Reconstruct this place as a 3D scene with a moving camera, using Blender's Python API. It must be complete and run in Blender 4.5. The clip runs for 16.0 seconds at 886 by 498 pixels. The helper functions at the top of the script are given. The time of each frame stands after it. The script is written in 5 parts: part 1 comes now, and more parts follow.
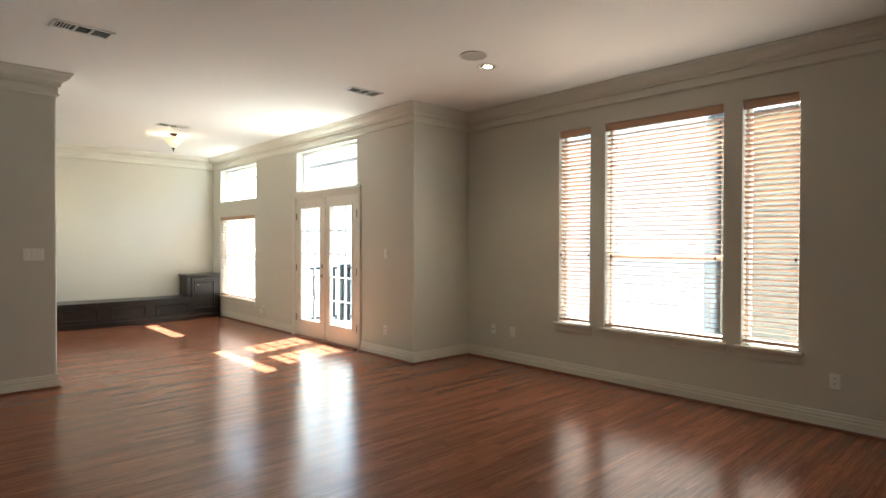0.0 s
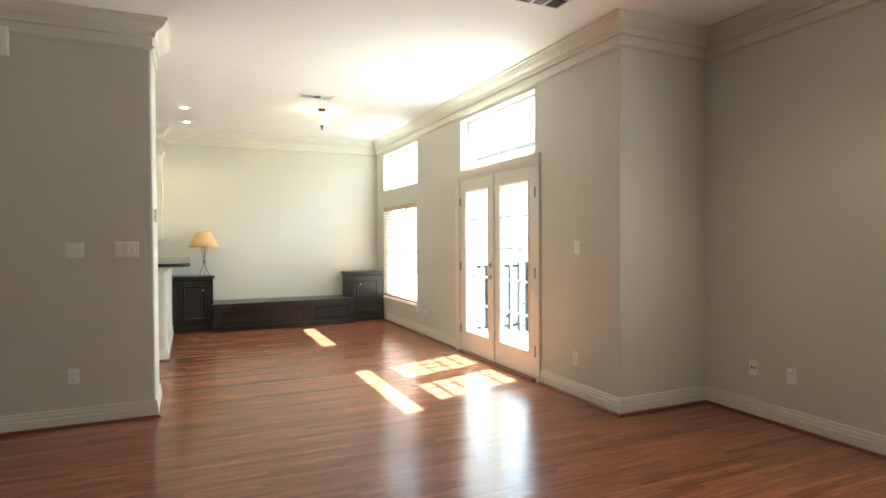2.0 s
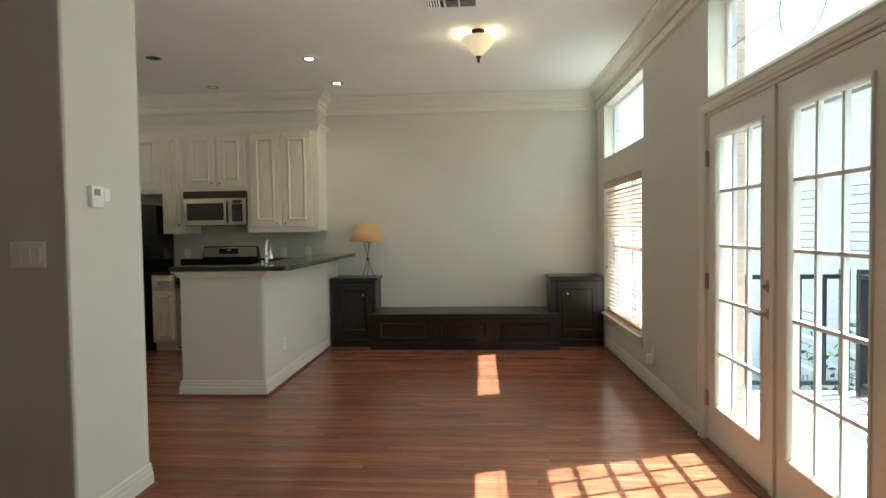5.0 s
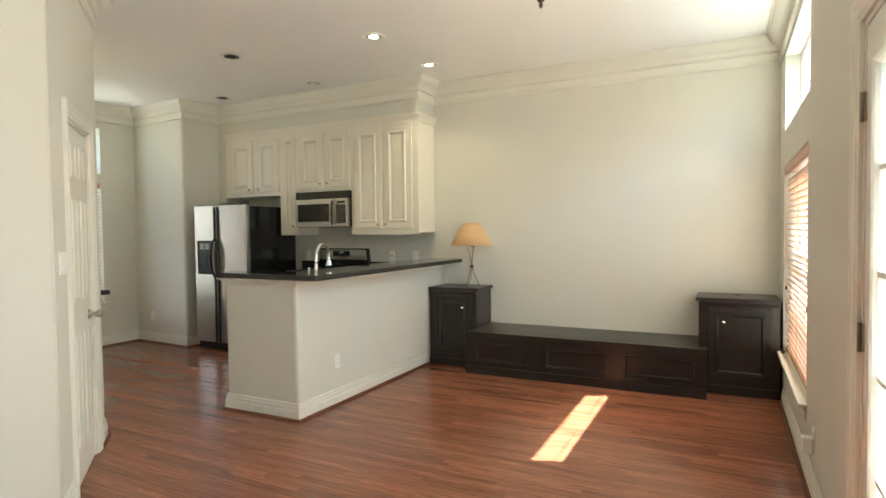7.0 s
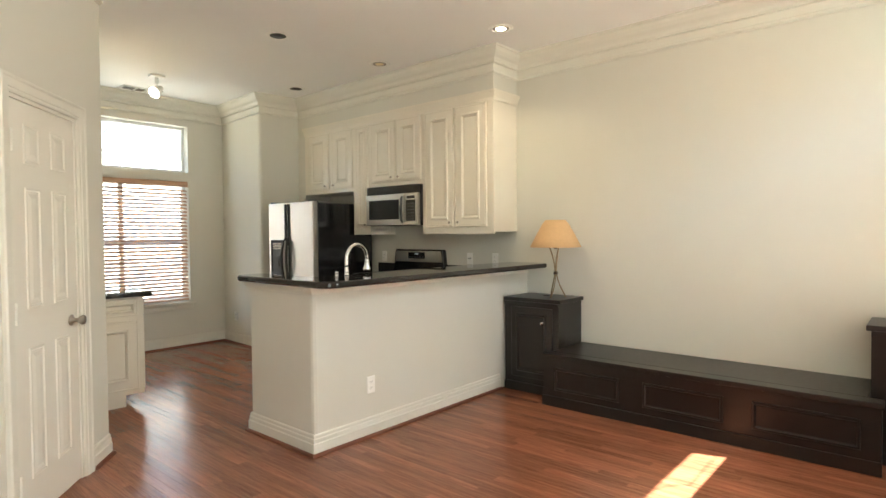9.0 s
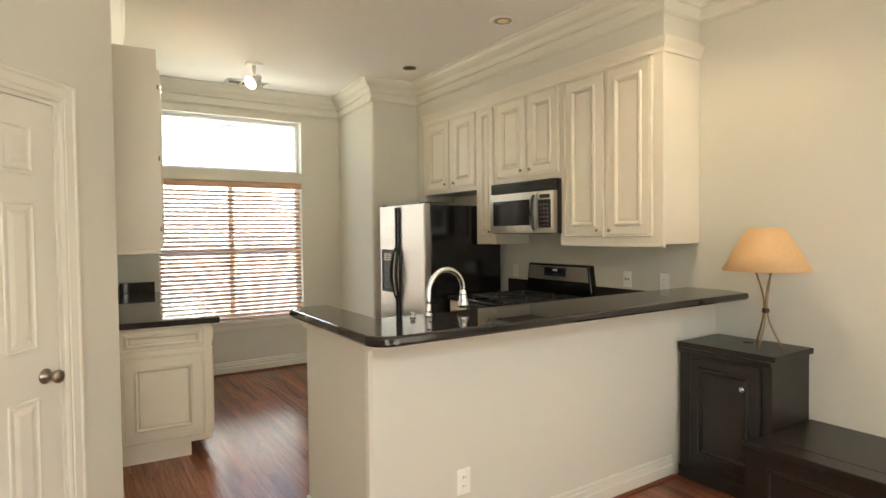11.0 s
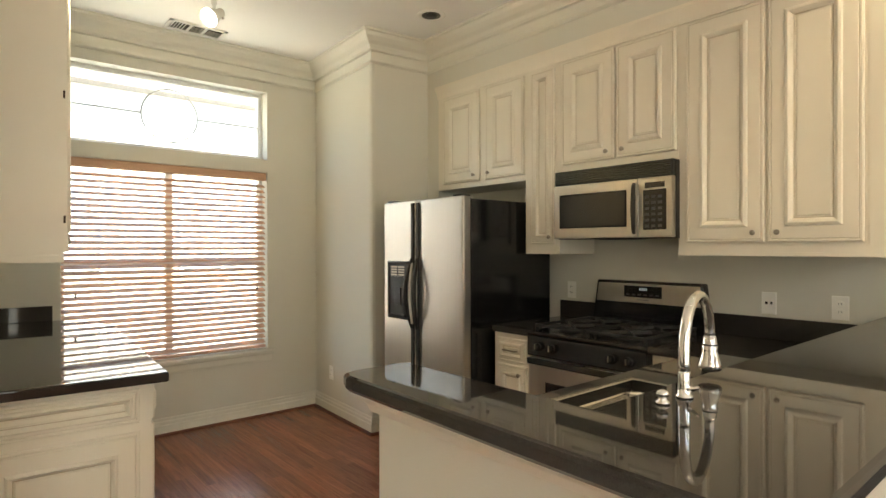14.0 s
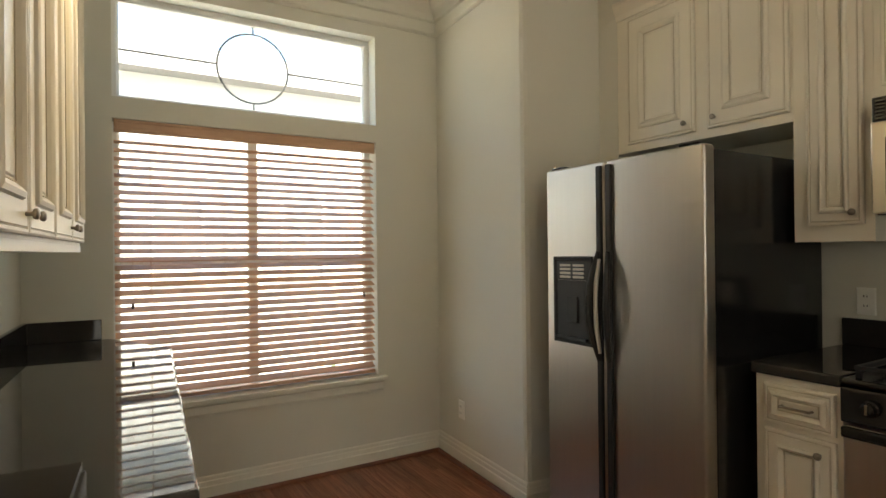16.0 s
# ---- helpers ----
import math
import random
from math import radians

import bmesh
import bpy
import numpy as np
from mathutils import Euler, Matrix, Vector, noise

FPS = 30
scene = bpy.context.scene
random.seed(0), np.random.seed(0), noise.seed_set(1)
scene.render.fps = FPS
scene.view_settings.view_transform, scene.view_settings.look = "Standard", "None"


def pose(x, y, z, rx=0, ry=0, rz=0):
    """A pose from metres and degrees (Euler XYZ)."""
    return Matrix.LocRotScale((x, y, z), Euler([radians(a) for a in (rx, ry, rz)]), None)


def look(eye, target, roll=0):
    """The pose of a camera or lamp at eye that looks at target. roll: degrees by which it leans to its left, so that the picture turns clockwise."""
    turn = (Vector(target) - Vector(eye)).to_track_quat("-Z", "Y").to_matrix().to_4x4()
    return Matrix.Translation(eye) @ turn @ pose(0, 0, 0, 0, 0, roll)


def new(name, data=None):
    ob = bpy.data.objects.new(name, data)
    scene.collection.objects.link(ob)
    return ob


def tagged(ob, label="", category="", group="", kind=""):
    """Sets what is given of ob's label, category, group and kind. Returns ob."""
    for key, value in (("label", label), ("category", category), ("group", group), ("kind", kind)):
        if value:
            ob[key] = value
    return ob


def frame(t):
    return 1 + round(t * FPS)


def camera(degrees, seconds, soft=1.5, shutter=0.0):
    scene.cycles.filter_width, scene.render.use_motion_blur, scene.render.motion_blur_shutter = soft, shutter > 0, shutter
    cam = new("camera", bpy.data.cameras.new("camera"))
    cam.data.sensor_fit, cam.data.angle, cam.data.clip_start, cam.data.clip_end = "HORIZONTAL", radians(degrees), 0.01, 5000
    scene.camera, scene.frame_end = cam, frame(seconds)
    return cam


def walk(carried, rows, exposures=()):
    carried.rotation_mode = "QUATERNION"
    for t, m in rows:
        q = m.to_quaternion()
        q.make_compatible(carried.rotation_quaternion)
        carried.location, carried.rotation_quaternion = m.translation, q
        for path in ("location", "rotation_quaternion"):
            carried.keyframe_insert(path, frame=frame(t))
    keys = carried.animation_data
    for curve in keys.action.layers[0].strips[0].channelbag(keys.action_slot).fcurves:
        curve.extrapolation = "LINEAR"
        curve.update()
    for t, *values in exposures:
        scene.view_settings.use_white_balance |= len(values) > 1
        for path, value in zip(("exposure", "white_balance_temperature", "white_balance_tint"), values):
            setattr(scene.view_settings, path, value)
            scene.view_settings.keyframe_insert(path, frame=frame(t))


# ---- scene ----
cam = camera(76.1, 16.0)
PATH = [
    (0, (0.122, 0.498, 1.419), (1.478, 1.967, 1.396), 0.2),
    (0.5, (0.373, 0.866, 1.389), (1.602, 2.443, 1.358), 0.0),
    (1, (0.672, 1.28, 1.385), (1.804, 2.928, 1.349), -0.0),
    (1.5, (1.026, 1.744, 1.354), (1.975, 3.504, 1.321), -0.2),
    (2, (1.35, 2.179, 1.362), (2.164, 4.006, 1.325), -0.3),
    (2.5, (1.686, 2.603, 1.327), (2.33, 4.496, 1.291), -0.4),
    (3, (1.981, 3.016, 1.318), (2.471, 4.954, 1.265), -0.4),
    (3.5, (2.263, 3.402, 1.318), (2.636, 5.366, 1.249), -0.5),
    (4, (2.477, 3.838, 1.33), (2.683, 5.826, 1.26), -0.6),
    (4.5, (2.698, 4.261, 1.352), (2.74, 6.26, 1.285), -0.8),
    (5, (2.903, 4.671, 1.378), (2.771, 6.665, 1.309), -0.8),
    (7.5, (4.017, 6.344, 1.406), (2.991, 8.06, 1.347), -0.6),
    (8, (4.006, 6.639, 1.378), (2.899, 8.304, 1.323), -0.5),
    (8.5, (4.0, 6.896, 1.379), (2.817, 8.508, 1.321), -0.5),
    (9, (3.979, 7.165, 1.374), (2.672, 8.677, 1.32), -0.5),
    (9.5, (3.844, 7.431, 1.377), (2.42, 8.835, 1.322), -0.4),
    (12, (2.597, 8.575, 1.524), (0.864, 9.572, 1.48), -0.6),
    (12.5, (2.302, 8.583, 1.495), (0.578, 9.595, 1.47), -0.2),
    (13, (2.065, 8.59, 1.452), (0.397, 9.694, 1.437), -0.1),
    (13.5, (1.83, 8.563, 1.424), (0.224, 9.755, 1.421), -0.1),
    (14, (1.561, 8.474, 1.414), (0.039, 9.771, 1.409), -0.1),
    (14.5, (1.24, 8.535, 1.363), (-0.262, 9.855, 1.358), -0.0),
    (15, (0.911, 8.648, 1.352), (-0.613, 9.943, 1.340), -0.2),
    (15.5, (0.562, 8.780, 1.360), (-1.056, 9.956, 1.352), -0.3),
    (16, (0.276, 8.950, 1.354), (-1.439, 9.978, 1.359), -0.6),
]
EXPOSURES = [(0.0, 3.11, 6100, -2), (1.5, 3.26, 6100, -5), (2.0, 3.41, 6000, -6), (2.5, 3.36, 6000, -7), (3.5, 2.98, 6000, -8), (4.5, 2.56, 6050, -8), (5.0, 2.20, 6050, -8), (7.5, 3.18, 6400, -1), (9.0, 3.18, 6600, 2), (13.0, 3.13, 7300, 4), (14.5, 3.18, 7300, 3), (15.0, 2.91, 7300, 3), (15.5, 2.71, 7300, 4), (16.0, 2.57, 7300, 4)]
walk(cam, [(t, look(eye, target, roll)) for t, eye, target, roll in PATH], EXPOSURES)
# ---- world and light ----
SUN_RUN_X, SUN_RUN_Y = 0.597, 0.185
world = bpy.data.worlds.new("sky")
scene.world = world
world.use_nodes = True
wn = world.node_tree.nodes
sky = wn.new("ShaderNodeTexSky")
sky.sky_type, sky.sun_disc = "NISHITA", False
sky.sun_elevation = math.atan2(1, math.hypot(SUN_RUN_X, SUN_RUN_Y))
sky.sun_rotation = math.atan2(SUN_RUN_X, SUN_RUN_Y)
world.node_tree.links.new(sky.outputs[0], wn["Background"].inputs[0])
wn["Background"].inputs[1].default_value = 0.13
sun = new("sun", bpy.data.lights.new("sun", "SUN"))
sun.data.energy, sun.data.angle, sun.data.color = 5.0, radians(0.5), (1.0, 0.97, 0.93)
sun.matrix_world = look((10, 5, 12), (10 - SUN_RUN_X, 5 - SUN_RUN_Y, 11))

SKY_WATTS = 1.08   # per square metre of opening


def sky_light(m, w, z0, z1, gain=1.0):
    """The sky's light in a window opening: an area lamp that fills it, turned to the room; local x from 0 to w."""
    lamp_ = new("sky_light", bpy.data.lights.new("sky_light", "AREA"))
    lamp_.data.shape, lamp_.data.size, lamp_.data.size_y = "RECTANGLE", w - 0.04, z1 - z0 - 0.04
    lamp_.data.energy, lamp_.data.color = SKY_WATTS * gain * w * (z1 - z0), (1.0, 0.945, 0.88)
    lamp_.matrix_world = m @ pose(w / 2, -0.012, (z0 + z1) / 2, -90, 0, 0)


# ---- materials ----
MATS = {}


def mat(name, colour, rough=0.5, metal=0.0, vary=0.06, scale=6.0, bump=0.0, bump_scale=60.0, coat=0.0, stretch=(1, 1, 1), spec=0.5):
    if name in MATS:
        return MATS[name]
    m = bpy.data.materials.new(name)
    m.use_nodes = True
    n, l = m.node_tree.nodes, m.node_tree.links
    b = n["Principled BSDF"]
    b.inputs["Roughness"].default_value, b.inputs["Metallic"].default_value = rough, metal
    b.inputs["Coat Weight"].default_value, b.inputs["Coat Roughness"].default_value = coat, 0.08
    b.inputs["Specular IOR Level"].default_value = spec
    geo = n.new("ShaderNodeNewGeometry")
    mp = n.new("ShaderNodeMapping")
    mp.inputs["Scale"].default_value = stretch
    l.new(geo.outputs["Position"], mp.inputs[0])
    big, fine = n.new("ShaderNodeTexNoise"), n.new("ShaderNodeTexNoise")
    big.inputs["Scale"].default_value, big.inputs["Detail"].default_value = scale, 4
    fine.inputs["Scale"].default_value, fine.inputs["Detail"].default_value = bump_scale, 3
    l.new(mp.outputs[0], big.inputs[0])
    l.new(mp.outputs[0], fine.inputs[0])
    mix = n.new("ShaderNodeMix")
    mix.data_type = "RGBA"
    mix.inputs["A"].default_value = (*[max(0, c * (1 - vary)) for c in colour], 1)
    mix.inputs["B"].default_value = (*[min(1, c * (1 + vary)) for c in colour], 1)
    l.new(big.outputs[0], mix.inputs["Factor"])
    l.new(mix.outputs["Result"], b.inputs["Base Color"])
    rr = n.new("ShaderNodeMapRange")
    rr.inputs["To Min"].default_value, rr.inputs["To Max"].default_value = rough * 0.85, min(1, rough * 1.15)
    l.new(fine.outputs[0], rr.inputs[0])
    l.new(rr.outputs[0], b.inputs["Roughness"])
    if bump:
        bp = n.new("ShaderNodeBump")
        bp.inputs["Strength"].default_value, bp.inputs["Distance"].default_value = bump, 0.002
        l.new(fine.outputs[0], bp.inputs["Height"])
        l.new(bp.outputs[0], b.inputs["Normal"])
    MATS[name] = m
    return m


def glass_mat():
    m = bpy.data.materials.new("clear_glass")
    m.use_nodes = True
    b = m.node_tree.nodes["Principled BSDF"]
    b.inputs["Base Color"].default_value = (0.97, 0.99, 0.98, 1)
    b.inputs["Transmission Weight"].default_value, b.inputs["Roughness"].default_value, b.inputs["IOR"].default_value = 1, 0.0, 1.02
    return m


def glow(name, colour, strength):
    m = bpy.data.materials.new(name)
    m.use_nodes = True
    b = m.node_tree.nodes["Principled BSDF"]
    b.inputs["Base Color"].default_value = (*colour, 1)
    b.inputs["Emission Color"].default_value, b.inputs["Emission Strength"].default_value = (*colour, 1), strength
    return m


def oak(name, island):
    """Strip oak, red-brown, satin: each board has its own shade and its own stretch of grain."""
    m = bpy.data.materials.new(name)
    m.use_nodes = True
    n, l = m.node_tree.nodes, m.node_tree.links
    b = n["Principled BSDF"]
    b.inputs["Specular IOR Level"].default_value = 0.36
    geo, info = n.new("ShaderNodeNewGeometry"), n.new("ShaderNodeObjectInfo")
    rnd = geo.outputs["Random Per Island"] if island else info.outputs["Random"]
    mul = n.new("ShaderNodeMath")
    mul.operation, mul.inputs[1].default_value = "MULTIPLY", 37.0
    l.new(rnd, mul.inputs[0])
    off = n.new("ShaderNodeCombineXYZ")
    l.new(mul.outputs[0], off.inputs[0])
    l.new(mul.outputs[0], off.inputs[2])
    add = n.new("ShaderNodeVectorMath")
    l.new(geo.outputs["Position"], add.inputs[0])
    l.new(off.outputs[0], add.inputs[1])
    mp = n.new("ShaderNodeMapping")
    mp.inputs["Scale"].default_value = (1.3, 32, 1)
    l.new(add.outputs[0], mp.inputs[0])
    grain, fine = n.new("ShaderNodeTexNoise"), n.new("ShaderNodeTexNoise")
    grain.inputs["Scale"].default_value, grain.inputs["Detail"].default_value, grain.inputs["Distortion"].default_value = 1.6, 6, 1.2
    fine.inputs["Scale"].default_value, fine.inputs["Detail"].default_value = 7.0, 4
    l.new(mp.outputs[0], grain.inputs[0])
    l.new(mp.outputs[0], fine.inputs[0])
    ramp = n.new("ShaderNodeValToRGB")
    ramp.color_ramp.elements[0].position, ramp.color_ramp.elements[0].color = 0.32, (0.205, 0.073, 0.041, 1)
    ramp.color_ramp.elements[1].position, ramp.color_ramp.elements[1].color = 0.62, (0.300, 0.122, 0.067, 1)
    l.new(grain.outputs[0], ramp.inputs[0])
    tone = n.new("ShaderNodeMapRange")
    tone.inputs["To Min"].default_value, tone.inputs["To Max"].default_value = 0.80, 1.20
    l.new(rnd, tone.inputs[0])
    hsv = n.new("ShaderNodeHueSaturation")
    l.new(tone.outputs[0], hsv.inputs["Value"])
    pores, pmap = n.new("ShaderNodeTexNoise"), n.new("ShaderNodeMapping")
    pmap.inputs["Scale"].default_value = (7.0, 85.0, 1)
    pores.inputs["Scale"].default_value, pores.inputs["Detail"].default_value, pores.inputs["Distortion"].default_value = 1.0, 3, 0.8
    l.new(add.outputs[0], pmap.inputs[0])
    l.new(pmap.outputs[0], pores.inputs[0])
    pr = n.new("ShaderNodeMapRange")
    pr.inputs["From Min"].default_value, pr.inputs["From Max"].default_value, pr.inputs["To Min"].default_value, pr.inputs["To Max"].default_value = 0.56, 0.72, 0.0, 0.55
    l.new(pores.outputs[0], pr.inputs[0])
    fleck = n.new("ShaderNodeMix")
    fleck.data_type = "RGBA"
    fleck.inputs["B"].default_value = (0.085, 0.026, 0.014, 1)
    l.new(pr.outputs[0], fleck.inputs["Factor"])
    l.new(ramp.outputs[0], fleck.inputs["A"])
    cath, cmap, where = n.new("ShaderNodeTexWave"), n.new("ShaderNodeMapping"), n.new("ShaderNodeTexNoise")
    cmap.inputs["Scale"].default_value = (1.6, 17.0, 1)
    cath.wave_type, cath.bands_direction = "BANDS", "Y"
    cath.inputs["Scale"].default_value, cath.inputs["Distortion"].default_value = 2.6, 9.0
    cath.inputs["Detail"].default_value, cath.inputs["Detail Scale"].default_value = 2.0, 0.7
    where.inputs["Scale"].default_value, where.inputs["Detail"].default_value = 1.1, 2
    l.new(add.outputs[0], cmap.inputs[0])
    l.new(cmap.outputs[0], cath.inputs[0])
    l.new(mp.outputs[0], where.inputs[0])
    line, spot_ = n.new("ShaderNodeMapRange"), n.new("ShaderNodeMapRange")
    line.inputs["From Min"].default_value, line.inputs["From Max"].default_value = 0.62, 0.92
    spot_.inputs["From Min"].default_value, spot_.inputs["From Max"].default_value, spot_.inputs["To Max"].default_value = 0.45, 0.57, 0.62
    l.new(cath.outputs["Fac"], line.inputs[0])
    l.new(where.outputs[0], spot_.inputs[0])
    both = n.new("ShaderNodeMath")
    both.operation = "MULTIPLY"
    l.new(line.outputs[0], both.inputs[0])
    l.new(spot_.outputs[0], both.inputs[1])
    figure = n.new("ShaderNodeMix")
    figure.data_type = "RGBA"
    figure.inputs["B"].default_value = (0.095, 0.028, 0.015, 1)
    l.new(both.outputs[0], figure.inputs["Factor"])
    l.new(fleck.outputs["Result"], figure.inputs["A"])
    l.new(figure.outputs["Result"], hsv.inputs["Color"])
    l.new(hsv.outputs[0], b.inputs["Base Color"])
    rr = n.new("ShaderNodeMapRange")
    rr.inputs["To Min"].default_value, rr.inputs["To Max"].default_value = 0.17, 0.25
    l.new(fine.outputs[0], rr.inputs[0])
    l.new(rr.outputs[0], b.inputs["Roughness"])
    bp = n.new("ShaderNodeBump")
    bp.inputs["Strength"].default_value, bp.inputs["Distance"].default_value = 0.05, 0.001
    l.new(fine.outputs[0], bp.inputs["Height"])
    l.new(bp.outputs[0], b.inputs["Normal"])
    return m


WALL = mat("wall_paint", (0.663, 0.645, 0.565), 0.75, vary=0.03, scale=1.2, bump=0.25, bump_scale=220)
CEIL = mat("ceiling_paint", (0.91, 0.905, 0.87), 0.85, vary=0.02, scale=1.0, bump=0.3, bump_scale=160)
TRIM = mat("trim_paint", (0.73, 0.71, 0.625), 0.42, vary=0.03, scale=3, bump=0.05, bump_scale=90)
DOORP = mat("door_paint", (0.75, 0.725, 0.64), 0.38, vary=0.03, scale=3, bump=0.05, bump_scale=90)
CREAM = mat("cabinet_cream_paint", (0.78, 0.73, 0.62), 0.36, vary=0.04, scale=4, bump=0.06, bump_scale=70)
GLAZE = mat("cabinet_glaze_line", (0.56, 0.49, 0.37), 0.5, vary=0.1, scale=9)
DARK = mat("dark_stained_wood", (0.0145, 0.0112, 0.0098), 0.30, vary=0.35, scale=5, bump=0.08, bump_scale=40, stretch=(1, 1, 6))
GRANITE = mat("black_granite", (0.026, 0.0235, 0.0225), 0.032, vary=0.7, scale=420, bump_scale=300)
STEEL = mat("brushed_steel", (0.50, 0.475, 0.44), 0.30, 1.0, vary=0.05, scale=4, bump=0.06, bump_scale=80, stretch=(12, 12, 0.4))
CHROME = mat("chrome", (0.82, 0.82, 0.82), 0.06, 1.0, vary=0.02)
NICKEL = mat("satin_nickel", (0.36, 0.32, 0.265), 0.30, 1.0, vary=0.05)
BRONZE = mat("dark_bronze", (0.07, 0.045, 0.03), 0.38, 0.8, vary=0.2)
BLACK = mat("black_enamel", (0.010, 0.010, 0.011), 0.16, vary=0.3, scale=8)
MATTE = mat("matte_black_iron", (0.015, 0.015, 0.015), 0.55, vary=0.3, scale=30, bump=0.2, bump_scale=200)
WHITEP = mat("white_plastic", (0.88, 0.87, 0.82), 0.35, vary=0.02)
SLAT = mat("honey_wood_slat", (0.55, 0.34, 0.22), 0.45, vary=0.18, scale=7, bump=0.05, bump_scale=60, stretch=(1, 1, 8))
VINYL = mat("white_vinyl", (0.80, 0.80, 0.78), 0.4, vary=0.02)
LEAD = mat("lead_came", (0.26, 0.26, 0.25), 0.5, 0.6, vary=0.1)
KEY = mat("grey_key", (0.075, 0.075, 0.08), 0.4, vary=0.1)
LENS = mat("warm_frosted_lens", (0.88, 0.76, 0.50), 0.4, vary=0.04)
SHADE = mat("tan_linen_shade", (0.62, 0.40, 0.20), 0.85, vary=0.08, scale=40, bump=0.3, bump_scale=400)
SHOE = mat("stained_shoe_mould", (0.17, 0.055, 0.028), 0.35, vary=0.2, scale=8)
GLASS = glass_mat()
BULB = glow("lit_bulb", (1.0, 0.86, 0.62), 2.3)
BRICK = mat("brick", (0.48, 0.36, 0.30), 0.85, vary=0.3, scale=14, bump=0.5, bump_scale=120)
MORTAR = mat("mortar", (0.45, 0.42, 0.38), 0.9, vary=0.1, scale=20, bump=0.4, bump_scale=160)
SIDING = mat("pale_siding", (0.52, 0.50, 0.465), 0.7, vary=0.04, scale=3)
CONCRETE = mat("concrete", (0.58, 0.565, 0.53), 0.85, vary=0.08, scale=5, bump=0.4, bump_scale=90)
IRON = mat("black_iron_rail", (0.02, 0.02, 0.022), 0.45, vary=0.2)


# ---- mesh helpers ----
def finish(name, bm, material, parent=None, label="", smooth=False):
    bmesh.ops.recalc_face_normals(bm, faces=bm.faces)
    me = bpy.data.meshes.new(name)
    bm.to_mesh(me)
    bm.free()
    if smooth:
        for p in me.polygons:
            p.use_smooth = True
    me.materials.append(material)
    ob = new(name, me)
    if parent:
        ob.parent = parent
    if label:
        tagged(ob, label)
    return ob


def part(name, bm, material, parent, label="", smooth=False):
    return finish(name, bm, material, parent, label, smooth)


def thing(name, m, label, category, group=""):
    ob = new(name)
    ob.matrix_world = m
    ob.empty_display_size = 0.1
    return tagged(ob, label, category, group)


def structure(name, bm, material, label, category, smooth=False):
    return tagged(finish(name, bm, material, None, "", smooth), label, category, kind="structure")


def box(bm, x0, x1, y0, y1, z0, z1, bevel=0.0, seg=2):
    r = bmesh.ops.create_cube(bm, size=1.0, matrix=Matrix.Translation(((x0 + x1) / 2, (y0 + y1) / 2, (z0 + z1) / 2)) @ Matrix.Diagonal((x1 - x0, y1 - y0, z1 - z0, 1)))
    if bevel:
        es = list({e for v in r["verts"] for e in v.link_edges})
        bmesh.ops.bevel(bm, geom=es, offset=bevel, segments=seg, affect="EDGES", profile=0.6)
    return bm


def bx(*a, **k):
    return box(bmesh.new(), *a, **k)


def lathe(profile, seg=24, m=None, cap=True):
    """A turned solid about z: profile of (radius, z)."""
    bm = bmesh.new()
    loops = []
    for r, z in profile:
        loops.append([bm.verts.new((r * math.cos(2 * math.pi * i / seg), r * math.sin(2 * math.pi * i / seg), z)) for i in range(seg)])
    for a, b in zip(loops, loops[1:]):
        for i in range(seg):
            bm.faces.new((a[i], a[(i + 1) % seg], b[(i + 1) % seg], b[i]))
    for lp in (loops[0], loops[-1]) if cap else ():
        bm.faces.new(lp)
    if m is not None:
        bm.transform(m)
    return bm


def tube(points, radius, seg=10, closed=False):
    """A round bar along points; radius may be a list."""
    bm = bmesh.new()
    pts = [Vector(p) for p in points]
    loops, up = [], None
    for i, p in enumerate(pts):
        a = pts[i - 1] if (i or closed) else p
        b = pts[(i + 1) % len(pts)] if (closed or i < len(pts) - 1) else p
        d = (b - a).normalized()
        side = d.orthogonal().normalized() if up is None else (up - d * up.dot(d)).normalized()
        up = side
        o = d.cross(side)
        r = radius[i] if isinstance(radius, (list, tuple)) else radius
        loops.append([bm.verts.new(p + (side * math.cos(2 * math.pi * k / seg) + o * math.sin(2 * math.pi * k / seg)) * r) for k in range(seg)])
    pairs = list(zip(loops, loops[1:])) + ([(loops[-1], loops[0])] if closed else [])
    for a, b in pairs:
        for k in range(seg):
            bm.faces.new((a[k], a[(k + 1) % seg], b[(k + 1) % seg], b[k]))
    if not closed:
        bm.faces.new(loops[0])
        bm.faces.new(loops[-1])
    return bm


def panel(x0, x1, z0, z1, profile, bm=None):
    """Nested rectangles facing -y: profile of (inset, y), joined like a mitred moulding, the last one filled."""
    bm = bm or bmesh.new()
    loops = []
    for i, y in profile:
        loops.append([bm.verts.new(p) for p in ((x0 + i, y, z0 + i), (x1 - i, y, z0 + i), (x1 - i, y, z1 - i), (x0 + i, y, z1 - i))])
    for a, b in zip(loops, loops[1:]):
        for k in range(4):
            bm.faces.new((a[k], a[(k + 1) % 4], b[(k + 1) % 4], b[k]))
    bm.faces.new(loops[0])
    bm.faces.new(loops[-1])
    return bm


def ring(x0, x1, z0, z1, profile, bm=None):
    """As panel, but the profile's loops close on themselves: an open frame."""
    bm = bm or bmesh.new()
    loops = []
    for i, y in profile:
        loops.append([bm.verts.new(p) for p in ((x0 + i, y, z0 + i), (x1 - i, y, z0 + i), (x1 - i, y, z1 - i), (x0 + i, y, z1 - i))])
    for a, b in zip(loops, loops[1:] + loops[:1]):
        for k in range(4):
            bm.faces.new((a[k], a[(k + 1) % 4], b[(k + 1) % 4], b[k]))
    return bm


